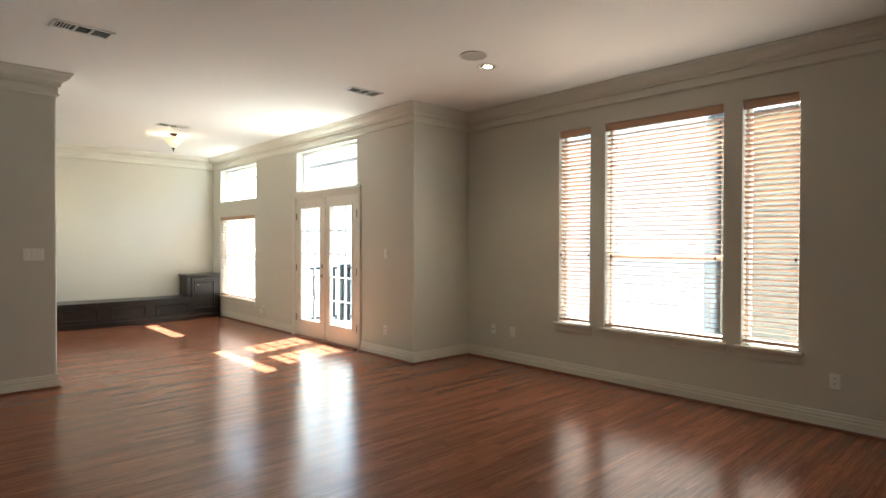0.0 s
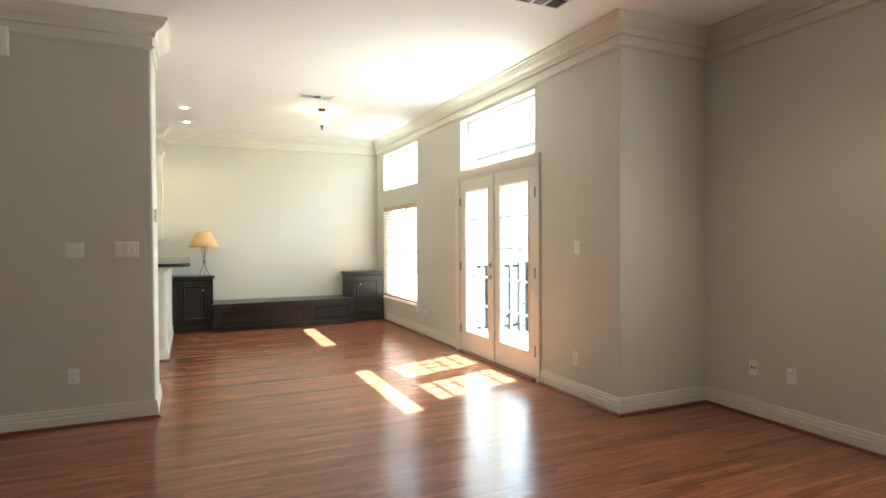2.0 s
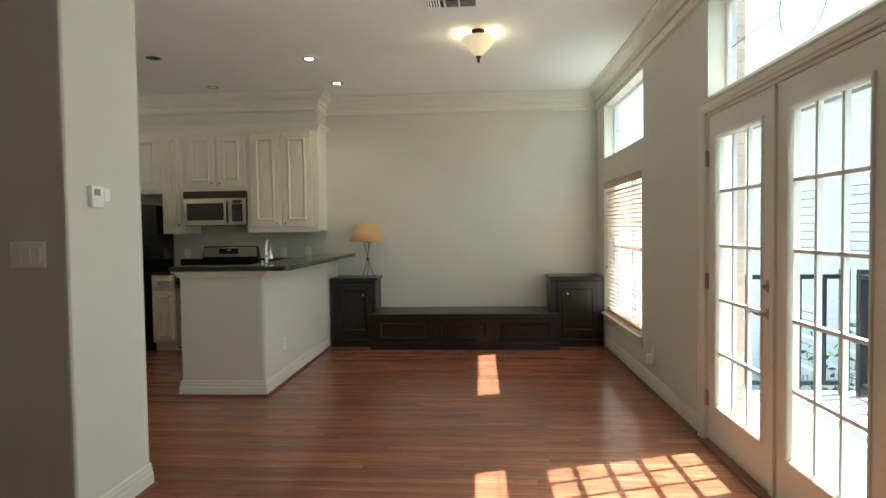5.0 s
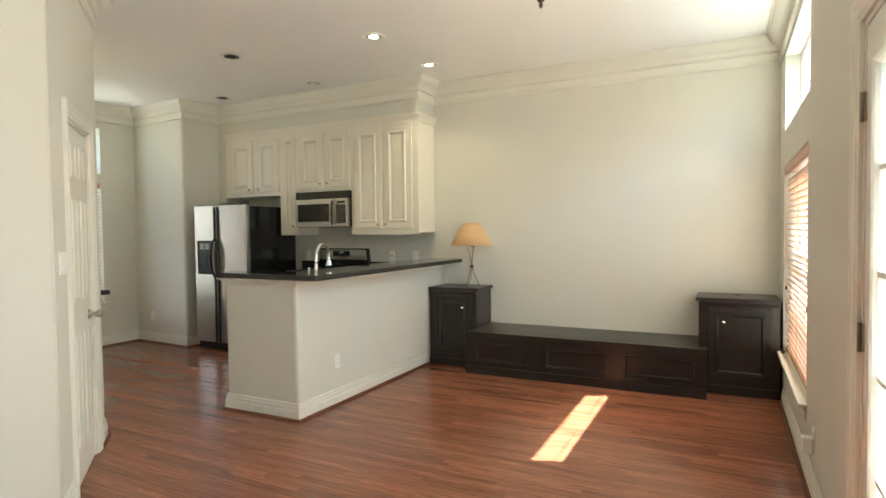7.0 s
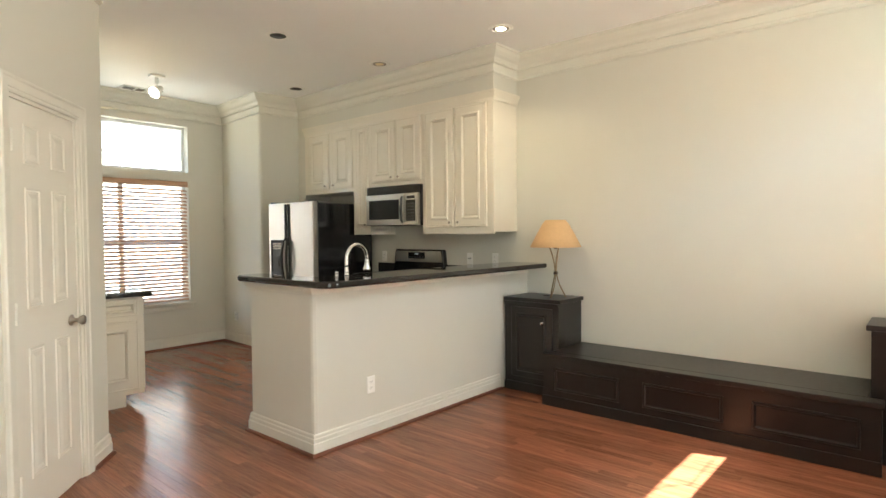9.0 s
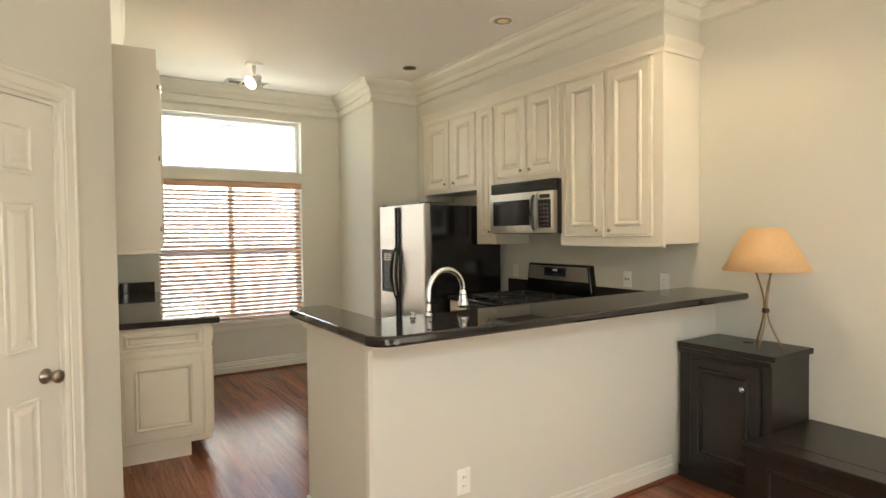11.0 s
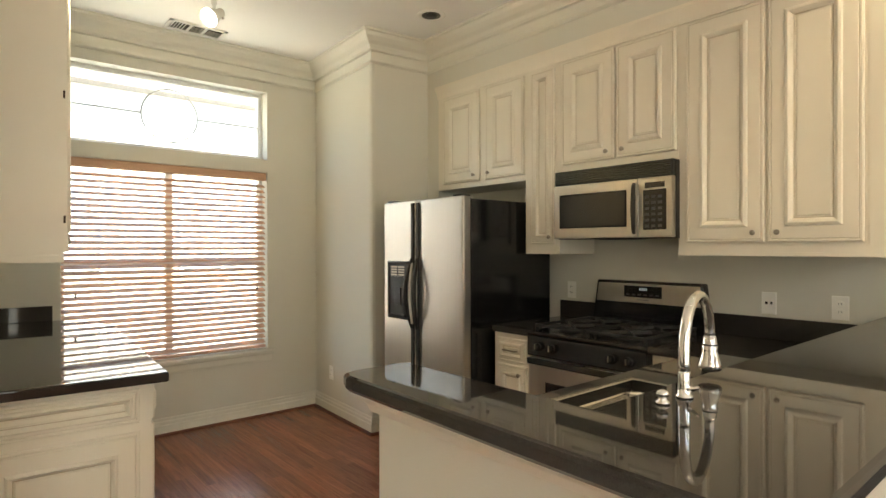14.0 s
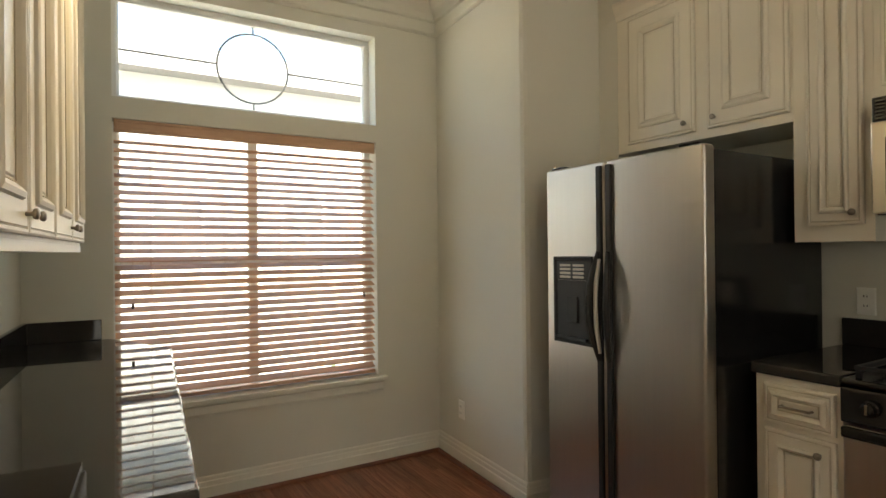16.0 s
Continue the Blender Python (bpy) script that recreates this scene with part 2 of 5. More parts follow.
def sweep(path, profile, closed=False):
    """A moulding along a path in plan, mitred: profile of (out, z), out to the left of the path."""
    bm = bmesh.new()
    pts = [Vector((p[0], p[1], 0)) for p in path]
    loops = []
    for i, p in enumerate(pts):
        a = (p - pts[i - 1]).normalized() if (i or closed) else None
        b = (pts[(i + 1) % len(pts)] - p).normalized() if (i < len(pts) - 1 or closed) else None
        na = Vector((-a.y, a.x, 0)) if a else None
        nb = Vector((-b.y, b.x, 0)) if b else None
        if na and nb:
            n = (na + nb) / max(0.2, 1 + na.dot(nb))
        else:
            n = na or nb
        loops.append([bm.verts.new(p + n * o + Vector((0, 0, z))) for o, z in profile])
    k = len(profile)
    for a, b in list(zip(loops, loops[1:])) + ([(loops[-1], loops[0])] if closed else []):
        for j in range(k):
            bm.faces.new((a[j], a[(j + 1) % k], b[(j + 1) % k], b[j]))
    if not closed:
        bm.faces.new(loops[0])
        bm.faces.new(loops[-1])
    return bm


def pierced(u0, u1, z0, z1, depth, holes):
    """A slab from y=0 back to y=depth with rectangular holes (u0, u1, z0, z1) right through it."""
    bm = bmesh.new()
    us = sorted({u0, u1, *[h[0] for h in holes], *[h[1] for h in holes]})
    zs = sorted({z0, z1, *[h[2] for h in holes], *[h[3] for h in holes]})

    def solid(i, j):
        if not (0 <= i < len(us) - 1 and 0 <= j < len(zs) - 1):
            return False
        u, z = (us[i] + us[i + 1]) / 2, (zs[j] + zs[j + 1]) / 2
        return not any(h[0] < u < h[1] and h[2] < z < h[3] for h in holes)

    def quad(*ps):
        bm.faces.new([bm.verts.new(p) for p in ps])

    for i in range(len(us) - 1):
        for j in range(len(zs) - 1):
            if not solid(i, j):
                continue
            a, b, c, d = us[i], us[i + 1], zs[j], zs[j + 1]
            quad((a, 0, c), (b, 0, c), (b, 0, d), (a, 0, d))
            quad((a, depth, d), (b, depth, d), (b, depth, c), (a, depth, c))
            if not solid(i - 1, j):
                quad((a, 0, c), (a, 0, d), (a, depth, d), (a, depth, c))
            if not solid(i + 1, j):
                quad((b, 0, d), (b, 0, c), (b, depth, c), (b, depth, d))
            if not solid(i, j - 1):
                quad((b, 0, c), (a, 0, c), (a, depth, c), (b, depth, c))
            if not solid(i, j + 1):
                quad((a, 0, d), (b, 0, d), (b, depth, d), (a, depth, d))
    bmesh.ops.remove_doubles(bm, verts=bm.verts, dist=1e-5)
    return bm


def prism(points, z0, z1):
    """A plan outline, counter-clockwise, drawn up from z0 to z1."""
    bm = bmesh.new()
    a, b = [bm.verts.new((x, y, z0)) for x, y in points], [bm.verts.new((x, y, z1)) for x, y in points]
    for k in range(len(points)):
        q = (k + 1) % len(points)
        bm.faces.new((a[k], a[q], b[q], b[k]))
    bm.faces.new(a)
    bm.faces.new(b)
    return bm


def moved(bm, m):
    bm.transform(m)
    return bm


# ---- the plan ----
H = 3.03                      # ceiling
EAST, JOG, DOORS, FAR = 5.24, 5.57, 4.34, 11.72
WEST, KITCHEN, CHASE_Y, CHASE_NEAR, CHASE_X = -3.06, 8.61, 10.91, 10.845, -2.05
COLUMN_X, COLUMN_Y = 1.09, 7.05
DIAG_A, DIAG_B = (1.09, 7.60), (0.06, 8.458)
SIDE_NEAR = (-0.80, 8.460)        # the kitchen side wall runs a little askew from here to the window wall
BACK_X, BACK_Y = -2.2, -2.2
EASTW = lambda y: pose(EAST, y, 0, 0, 0, -90)
DOORW = lambda y: pose(DOORS, y, 0, 0, 0, -90)
WESTW = lambda y: pose(WEST, y, 0, 0, 0, 90)
DIAGW = Matrix.Translation((*DIAG_A, 0)) @ pose(0, 0, 0, 0, 0, math.degrees(math.atan2(DIAG_B[1] - DIAG_A[1], DIAG_B[0] - DIAG_A[0])))
DIAG_LEN = math.hypot(DIAG_B[0] - DIAG_A[0], DIAG_B[1] - DIAG_A[1])
DEEP = 0.17
KW0, KW1, KWB, KWT = 8.99, 10.455, 0.56, 2.05   # kitchen window

# walls: local x runs to the right as seen from the room
structure("wall_east", moved(pierced(-JOG, -BACK_Y, 0, H, DEEP, [(-4.18, -3.79, 0.56, 2.63), (-3.62, -2.46, 0.56, 2.63), (-2.31, -1.88, 0.56, 2.63)]), EASTW(0)), WALL, "greige painted living room wall with three tall windows", "wall")
structure("wall_jog", bx(DOORS + 0.0, EAST + DEEP, JOG, JOG + DEEP, 0, H), WALL, "short greige return wall beside the windows", "wall")
structure("wall_doors", moved(pierced(-FAR, -JOG - DEEP, 0, H, DEEP, [(-8.385, -6.715, 0, 2.085), (-8.36, -6.74, 2.185, 2.775), (-11.34, -9.78, 2.165, 2.765), (-11.36, -9.83, 0.40, 1.89)]), DOORW(0)), WALL, "greige wall with glazed double doors and transom windows", "wall")
structure("wall_far", bx(CHASE_X, DOORS + DEEP, FAR, FAR + DEEP, 0, H), WALL, "long greige wall behind kitchen and bench", "wall")
structure("wall_chase", prism([(WEST - DEEP, FAR + DEEP), (WEST - DEEP, CHASE_Y + 0.03), (WEST, CHASE_Y), (CHASE_X - 0.03, CHASE_NEAR + 0.001), (CHASE_X - 0.009, CHASE_NEAR + 0.009), (CHASE_X, CHASE_NEAR + 0.03), (CHASE_X + 0.055, 11.345), (CHASE_X + 0.055, FAR + DEEP)], 0, H), WALL, "boxed-out greige wall corner beside the refrigerator", "wall")
structure("wall_kitchen_window", moved(pierced(KITCHEN - DEEP, CHASE_Y, 0, H, DEEP, [(KW0, KW1, 2.16, 2.73), (KW0, KW1, KWB, KWT)]), WESTW(0)), WALL, "greige kitchen wall with a wide window", "wall")
structure("wall_kitchen_side", prism([DIAG_B, SIDE_NEAR, (WEST, KITCHEN), (WEST, KITCHEN - DEEP), (-0.80, 8.25), (0.0, 8.27)], 0, H), WALL, "greige wall behind the short counter", "wall")
structure("wall_pantry", moved(pierced(0.0, DIAG_LEN, 0, H, 0.12, [(0.35, 1.005, 0, 2.035)]), DIAGW), WALL, "diagonal greige wall with a pantry door", "wall")
structure("wall_column", bx(BACK_X, COLUMN_X, COLUMN_Y, 7.6, 0, H, bevel=0.02, seg=3), WALL, "greige wall end with rounded corners and switches", "wall")
structure("wall_west", bx(BACK_X - DEEP, BACK_X, BACK_Y, COLUMN_Y, 0, H), WALL, "plain greige wall", "wall")
structure("wall_closet", bx(BACK_X - DEEP, BACK_X, 7.6, 8.40, 0, H), WALL, "plain greige wall", "wall")
structure("wall_south", bx(BACK_X - DEEP, EAST + DEEP, BACK_Y - DEEP, BACK_Y, 0, H), WALL, "plain greige wall", "wall")
structure("wall_soffit", box(bx(CHASE_X, 0.98, 11.345, FAR, 2.60, H), CHASE_X, -1.862, 11.347, FAR, 1.80, 2.60), WALL, "greige soffit above the wall cabinets", "wall")
for tag, dz0, dz1, material, label in (("ceiling", H, H + 0.12, CEIL, "smooth white painted ceiling"), ("floor", -0.14, -0.012, SHOE, "glossy red-brown strip oak floor")):
    slab = bx(BACK_X - DEEP, EAST + DEEP, BACK_Y - DEEP, JOG + DEEP, dz0, dz1)
    box(slab, BACK_X - DEEP, DOORS + DEEP, JOG + DEEP, 8.25, dz0, dz1)
    box(slab, WEST - DEEP, DOORS + DEEP, 8.25, FAR + DEEP, dz0, dz1)
    structure(tag, slab, material, label, tag)
FLOOR = bpy.data.objects["floor"]
# half wall that carries the bar
halfwall = prism([(0.37, 9.28), (0.38, 9.27), (1.065, 9.27), (1.082, 9.277), (1.09, 9.295), (1.09, FAR), (0.95, FAR), (0.95, 9.40), (0.37, 9.40)], 0, 1.055)
structure("wall_peninsula", halfwall, WALL, "greige half wall under the raised bar", "wall")

# ---- mouldings ----
CROWN = [(0, H), (0.125, H), (0.125, H - 0.015), (0.112, H - 0.02), (0.10, H - 0.045), (0.075, H - 0.07), (0.045, H - 0.088), (0.032, H - 0.11), (0.032, H - 0.128), (0.012, H - 0.134), (0.012, H - 0.188), (0.022, H - 0.193), (0.024, H - 0.208), (0.010, H - 0.22), (0, H - 0.22)]
ROOM = [(BACK_X, BACK_Y), (EAST, BACK_Y), (EAST, JOG), (DOORS, JOG), (DOORS, FAR), (0.98, FAR), (0.98, 11.345), (CHASE_X + 0.055, 11.345), (CHASE_X, CHASE_NEAR), (WEST, CHASE_Y), (WEST, KITCHEN), SIDE_NEAR, DIAG_B, DIAG_A, (COLUMN_X, COLUMN_Y), (BACK_X, COLUMN_Y)]
structure("crown_moulding", sweep(ROOM, CROWN, closed=True), TRIM, "built-up greige crown moulding under the ceiling", "moulding")


def on_diag(s):
    return (DIAG_A[0] + (DIAG_B[0] - DIAG_A[0]) * s / DIAG_LEN, DIAG_A[1] + (DIAG_B[1] - DIAG_A[1]) * s / DIAG_LEN)


BASE = [(0, 0), (0.018, 0), (0.018, 0.075), (0.013, 0.08), (0.013, 0.104), (0.009, 0.108), (0.009, 0.125), (0.004, 0.132), (0, 0.132)]
SHOEP = [(0.0182, 0), (0.036, 0), (0.035, 0.010), (0.028, 0.017), (0.0182, 0.019)]
RUNS = [[on_diag(0.268), DIAG_A, (COLUMN_X, COLUMN_Y), (BACK_X, COLUMN_Y), (BACK_X, BACK_Y), (EAST, BACK_Y), (EAST, JOG), (DOORS, JOG), (DOORS, 6.635)],
        [(DOORS, 8.465), (DOORS, 11.26)], [(COLUMN_X, 11.26), (COLUMN_X, 9.27), (0.37, 9.27), (0.37, 9.40)],
        [(CHASE_X + 0.036, 11.2), (CHASE_X, CHASE_NEAR), (WEST, CHASE_Y), (WEST, 9.05)], [(-0.86, 8.464), SIDE_NEAR, DIAG_B, on_diag(1.087)]]
for run in RUNS:
    structure("baseboard", sweep(run, BASE), TRIM, "stepped greige baseboard along the wall", "baseboard")
    structure("shoe_moulding", sweep(run, SHOEP), SHOE, "thin stained shoe moulding along the floor", "moulding")


# ---- windows, blinds, doors ----
def arch(x0, x1, z0, z1, profile):
    """A three-sided casing round an opening, mitred: profile of (out, y)."""
    bm = bmesh.new()
    loops = [[bm.verts.new((x0 - o, y, z0)) for o, y in profile], [bm.verts.new((x0 - o, y, z1 + o)) for o, y in profile], [bm.verts.new((x1 + o, y, z1 + o)) for o, y in profile], [bm.verts.new((x1 + o, y, z0)) for o, y in profile]]
    k = len(profile)
    for a, b in zip(loops, loops[1:]):
        for j in range(k):
            bm.faces.new((a[j], a[(j + 1) % k], b[(j + 1) % k], b[j]))
    bm.faces.new(loops[0])
    bm.faces.new(loops[-1])
    return bm


CASING = [(0.0, 0.0), (0.0, -0.010), (0.008, -0.014), (0.018, -0.013), (0.022, -0.017), (0.058, -0.019), (0.066, -0.024), (0.076, -0.024), (0.08, -0.018), (0.08, 0.0)]
NWIN = [0]


def pane(x0, x1, z0, z1, y, parent):
    ob = part("pane", bx(x0, x1, y, y + 0.004, z0, z1), GLASS, parent)
    ob.visible_shadow = False
    return ob


def window(m, w, z0, z1, label, rails=(), mullions=(), stool=0.0, leaded=0.0, deep=0.115):
    """A white window set back in its opening; local x from 0 to w."""
    NWIN[0] += 1
    win = thing("window_%d" % NWIN[0], m, label, "window")
    tagged(win, kind="structure")
    f = 0.035
    part("window_frame", ring(0, w, z0, z1, [(0, deep - 0.01), (0, deep + 0.045), (f, deep + 0.045), (f, deep), (f - 0.012, deep - 0.01)]), VINYL, win)
    zs = [z0 + f, *rails, z1 - f]
    xs = [f, *mullions, w - f]
    for r in rails:
        part("meeting_rail", bx(f, w - f, deep - 0.005, deep + 0.04, r - 0.022, r + 0.022, bevel=0.003), VINYL, win)
    for q in mullions:
        part("mullion", bx(q - 0.025, q + 0.025, deep + 0.001, deep + 0.042, z0 + f, z1 - f), VINYL, win)
    for a, b in zip(zs, zs[1:]):
        for c, d in zip(xs, xs[1:]):
            pane(c, d, a, b, deep + 0.02, win)
    if leaded:
        cx, cz, r = w / 2, (z0 + z1) / 2, (z1 - z0) * 0.36
        y = deep + 0.014
        part("lead_circle", tube([(cx + r * math.cos(t * math.pi / 18), y, cz + r * math.sin(t * math.pi / 18)) for t in range(36)], leaded, 6, closed=True), LEAD, win)
        for a, b in (((f, cz), (cx - r, cz)), ((cx + r, cz), (w - f, cz)), ((cx, z0 + f), (cx, cz - r)), ((cx, cz + r), (cx, z1 - f))):
            part("lead_came", tube([(a[0], y, a[1]), (b[0], y, b[1])], leaded * 0.9, 6), LEAD, win)
    if stool:
        part("window_sill", bx(-stool, w + stool, -0.045, 0.10, z0 - 0.026, z0 - 0.001, bevel=0.006), TRIM, win)
        part("apron", sweep([(w + stool * 0.6, 0), (-stool * 0.6, 0)], [(0, z0 - 0.10), (0.010, z0 - 0.10), (0.014, z0 - 0.085), (0.014, z0 - 0.045), (0.022, z0 - 0.035), (0.022, z0 - 0.026), (0, z0 - 0.026)]), TRIM, win)
    return win


def blind(m, w, z0, z1, label, tilt=12, tapes=2, valance=0.075, post=None, lift=0.0):
    """A wooden blind hung inside the opening: headrail, slats, bottom rail, cords; tilt in degrees, room edge down where positive."""
    b = thing("window_blind", m, label, "blind", "wooden blinds")
    g = 0.008
    part("valance", panel(g, w - g, z1 - valance, z1 - 0.003, [(0, 0.016), (0, 0.006), (0.004, 0.0), (0.012, 0.0), (0.018, 0.004)]), SLAT, b, "honey wood valance")
    part("headrail", bx(g + 0.01, w - g - 0.01, 0.022, 0.075, z1 - 0.055, z1 - 0.006), SLAT, b)
    zb = z0 + 0.012 + lift
    part("bottom_rail", bx(g, w - g, 0.022, 0.074, zb, zb + 0.022, bevel=0.004), SLAT, b)
    n = int((z1 - valance - zb - 0.03) / 0.0435)
    me = bpy.data.meshes.new("slat")
    bm = bmesh.new()
    box(bm, g, w - g, -0.0255, 0.0255, -0.0022, 0.0022)
    bm.transform(Matrix.Rotation(radians(tilt), 4, "X"))
    bm.to_mesh(me)
    bm.free()
    me.materials.append(SLAT)
    for i in range(n):
        s = new("slat", me)
        s.parent = b
        s.location = (0, 0.048, zb + 0.05 + i * (z1 - valance - zb - 0.05) / n)
    xs = [w * (0.12 + 0.76 * i / max(1, tapes - 1)) for i in range(tapes)] if tapes > 1 else [w / 2]
    for x in xs:
        for y in (0.020, 0.076):
            part("ladder_cord", tube([(x, y, zb + 0.02), (x, y, z1 - 0.05)], 0.0013, 5), SLAT, b)
    for i, x in enumerate((w * 0.06, w * 0.94)):
        zt = z0 + (z1 - z0) * 0.36
        part("pull_cord", tube([(x, 0.010, z1 - valance), (x, 0.010, zt)], 0.0012, 5), SLAT, b)
        part("tassel", lathe([(0.002, 0.03), (0.006, 0.024), (0.008, 0.004), (0.006, 0.0)], 10, Matrix.Translation((x, 0.010, zt - 0.03))), BRONZE, b, smooth=True)
    return b


# living room windows, from the corner outwards
for y, w, rails in ((4.18, 0.39, ()), (3.62, 1.16, (1.285,)), (2.31, 0.43, ())):
    window(EASTW(y), w, 0.56, 2.63, "tall white window in a drywall opening behind a blind", rails, stool=0.04)
    blind(EASTW(y), w, 0.56, 2.63, "honey wood slat blind lowered in the living room window", tilt=-8 if w > 1 else -17, tapes=3 if w > 1 else 2, valance=0.08, lift=0.0 if w > 1 else 0.012)
# dining side
window(DOORW(11.36), 1.53, 0.40, 1.89, "white double-hung window behind a lowered wooden blind", (1.16,), (0.765,), stool=0.05)
blind(DOORW(11.36), 1.53, 0.40, 1.89, "honey wood slat blind lowered beside the bench cabinet", tilt=-12, tapes=3)
window(DOORW(11.34), 1.56, 2.165, 2.765, "leaded transom window with a circle, under the crown", leaded=0.0035)
window(DOORW(8.36), 1.62, 2.185, 2.775, "leaded transom window with a circle, above double doors", leaded=0.0035)
# kitchen
window(WESTW(KW0), KW1 - KW0, KWB, KWT, "white double window behind a lowered wooden blind", (1.29,), (0.72,), stool=0.05)
blind(WESTW(KW0), KW1 - KW0, KWB, KWT, "honey wood slat blind lowered in the kitchen window", tilt=27, tapes=4, valance=0.07)
window(WESTW(KW0), KW1 - KW0, 2.16, 2.73, "leaded kitchen transom window with a circle", leaded=0.0055)

for y, w in ((4.18, 0.39), (3.62, 1.16), (2.31, 0.43)):
    sky_light(EASTW(y), w, 0.56, 2.63, 0.45)
sky_light(DOORW(11.36), 1.53, 0.40, 1.89, 0.42)
sky_light(DOORW(11.34), 1.56, 2.165, 2.765, 0.65)
sky_light(DOORW(8.36), 1.62, 2.185, 2.775, 1.2)
sky_light(DOORW(8.24), 1.38, 0.265, 1.915, 1.2)
sky_light(WESTW(KW0), KW1 - KW0, 2.16, 2.73, 0.45)


def lever(parent, x, z, y):
    rose = part("door_lever", lathe([(0.030, 0.0), (0.030, 0.006), (0.024, 0.011), (0.010, 0.014), (0.010, 0.05)], 20, Matrix.Translation((x, y, z)) @ Matrix.Rotation(radians(90), 4, "X")), NICKEL, parent, "satin nickel lever", smooth=True)
    part("lever_grip", tube([(x, y - 0.05, z), (x - 0.02, y - 0.054, z + 0.002), (x - 0.06, y - 0.052, z + 0.006), (x - 0.105, y - 0.05, z - 0.004)], [0.010, 0.010, 0.008, 0.006], 10), NICKEL, rose, smooth=True)


def hinge(parent, x, z, y, material=None):
    part("hinge", box(tube([(x, y - 0.008, z - 0.05), (x, y - 0.008, z + 0.05)], 0.0075, 8), x - 0.012, x + 0.012, y - 0.003, y + 0.004, z - 0.048, z + 0.048), material or NICKEL, parent, "painted hinge" if material else "satin nickel hinge")


def french_doors():
    m = DOORW(7.55)
    d = thing("door_1", m, "pair of cream painted glazed double doors, closed", "door")
    tagged(d, kind="structure")
    part("casing", arch(-0.835, 0.835, 0, 2.085, CASING), TRIM, d)
    part("jamb", arch(-0.815, 0.815, 0, 2.065, [(0, 0.002), (0.0198, 0.002), (0.0198, 0.16), (0, 0.16)]), DOORP, d)
    part("threshold", bx(-0.815, 0.815, -0.05, 0.165, 0.001, 0.018, bevel=0.006), SHOE, d, "stained wood threshold")
    for side in (-1, 1):
        x0, x1 = (-0.812, -0.003) if side < 0 else (0.003, 0.812)
        g0, g1, gz0, gz1 = x0 + 0.135, x1 - 0.130, 0.265, 1.915
        leaf = part("door_leaf", pierced(x0, x1, 0.020, 2.060, 0.045, [(g0, g1, gz0, gz1)]), DOORP, d, "cream leaf with fifteen panes")
        leaf.location = (0, 0.006, 0)
        part("glazing_bead", ring(g0 - 0.022, g1 + 0.022, gz0 - 0.022, gz1 + 0.022, [(0, 0.0), (0.004, -0.008), (0.014, -0.010), (0.022, -0.003), (0.030, 0.010), (0.030, 0.03), (0.022, 0.03), (0.022, 0.0)]), DOORP, leaf)
        cw, rh = (g1 - g0) / 3, (gz1 - gz0) / 5
        for i in (1, 2):
            part("muntin", bx(g0 + i * cw - 0.010, g0 + i * cw + 0.010, 0.010, 0.036, gz0 + 0.006, gz1 - 0.006, bevel=0.004), VINYL, leaf)
        for j in range(1, 5):
            part("muntin", bx(g0 + 0.006, g1 - 0.006, 0.009, 0.037, gz0 + j * rh - 0.010, gz0 + j * rh + 0.010, bevel=0.004), VINYL, leaf)
        for i in range(3):
            for j in range(5):
                pane(g0 + i * cw, g0 + (i + 1) * cw, gz0 + j * rh, gz0 + (j + 1) * rh, 0.021, leaf)
        for z in (0.28, 1.03, 1.80):
            hinge(d, x0 - 0.003 if side < 0 else x1 + 0.003, z, 0.002)
    part("astragal", bx(-0.024, 0.018, -0.010, 0.008, 0.022, 2.058, bevel=0.004), DOORP, d)
    lever(d, -0.055, 0.93, 0.006)
    part("deadbolt", lathe([(0.032, 0), (0.032, 0.008), (0.026, 0.014), (0.012, 0.016), (0.010, 0.03)], 20, Matrix.Translation((-0.055, 0.006, 1.07)) @ Matrix.Rotation(radians(90), 4, "X")), NICKEL, d, "satin nickel deadbolt", smooth=True)


french_doors()


def pantry_door():
    d = thing("door_2", DIAGW, "closed cream six-panel pantry door", "door")
    tagged(d, kind="structure")
    x0, x1, top = 0.35, 1.005, 2.035
    part("casing", arch(x0, x1, 0, top, CASING), TRIM, d)
    part("jamb", arch(x0 + 0.018, x1 - 0.018, 0, top - 0.018, [(0, 0.002), (0.0178, 0.002), (0.0178, 0.118), (0, 0.118)]), TRIM, d)
    a, b = x0 + 0.021, x1 - 0.021
    leaf = part("door_leaf", bx(a, b, 0.008, 0.043, 0.008, top - 0.021), DOORP, d)
    prof = [(0, 0.009), (0.002, 0.002), (0.010, 0.001), (0.016, 0.006), (0.026, 0.0065), (0.045, 0.002), (0.05, 0.0015)]
    mid = (a + b) / 2
    for c0, c1 in ((a + 0.115, mid - 0.055), (mid + 0.055, b - 0.105)):
        for z0, z1 in ((0.21, 0.84), (1.03, 1.61), (1.725, 1.915)):
            part("raised_panel", panel(c0, c1, z0, z1, prof), DOORP, leaf)
    for z in (0.22, 1.02, 1.82):
        hinge(d, a - 0.003, z, 0.004, TRIM)
    part("door_knob", lathe([(0.031, 0), (0.031, 0.006), (0.014, 0.012), (0.011, 0.035), (0.022, 0.045), (0.028, 0.058), (0.024, 0.070), (0.008, 0.075)], 20, Matrix.Translation((b - 0.075, 0.008, 0.915)) @ Matrix.Rotation(radians(90), 4, "X")), NICKEL, d, "satin nickel knob", smooth=True)


pantry_door()


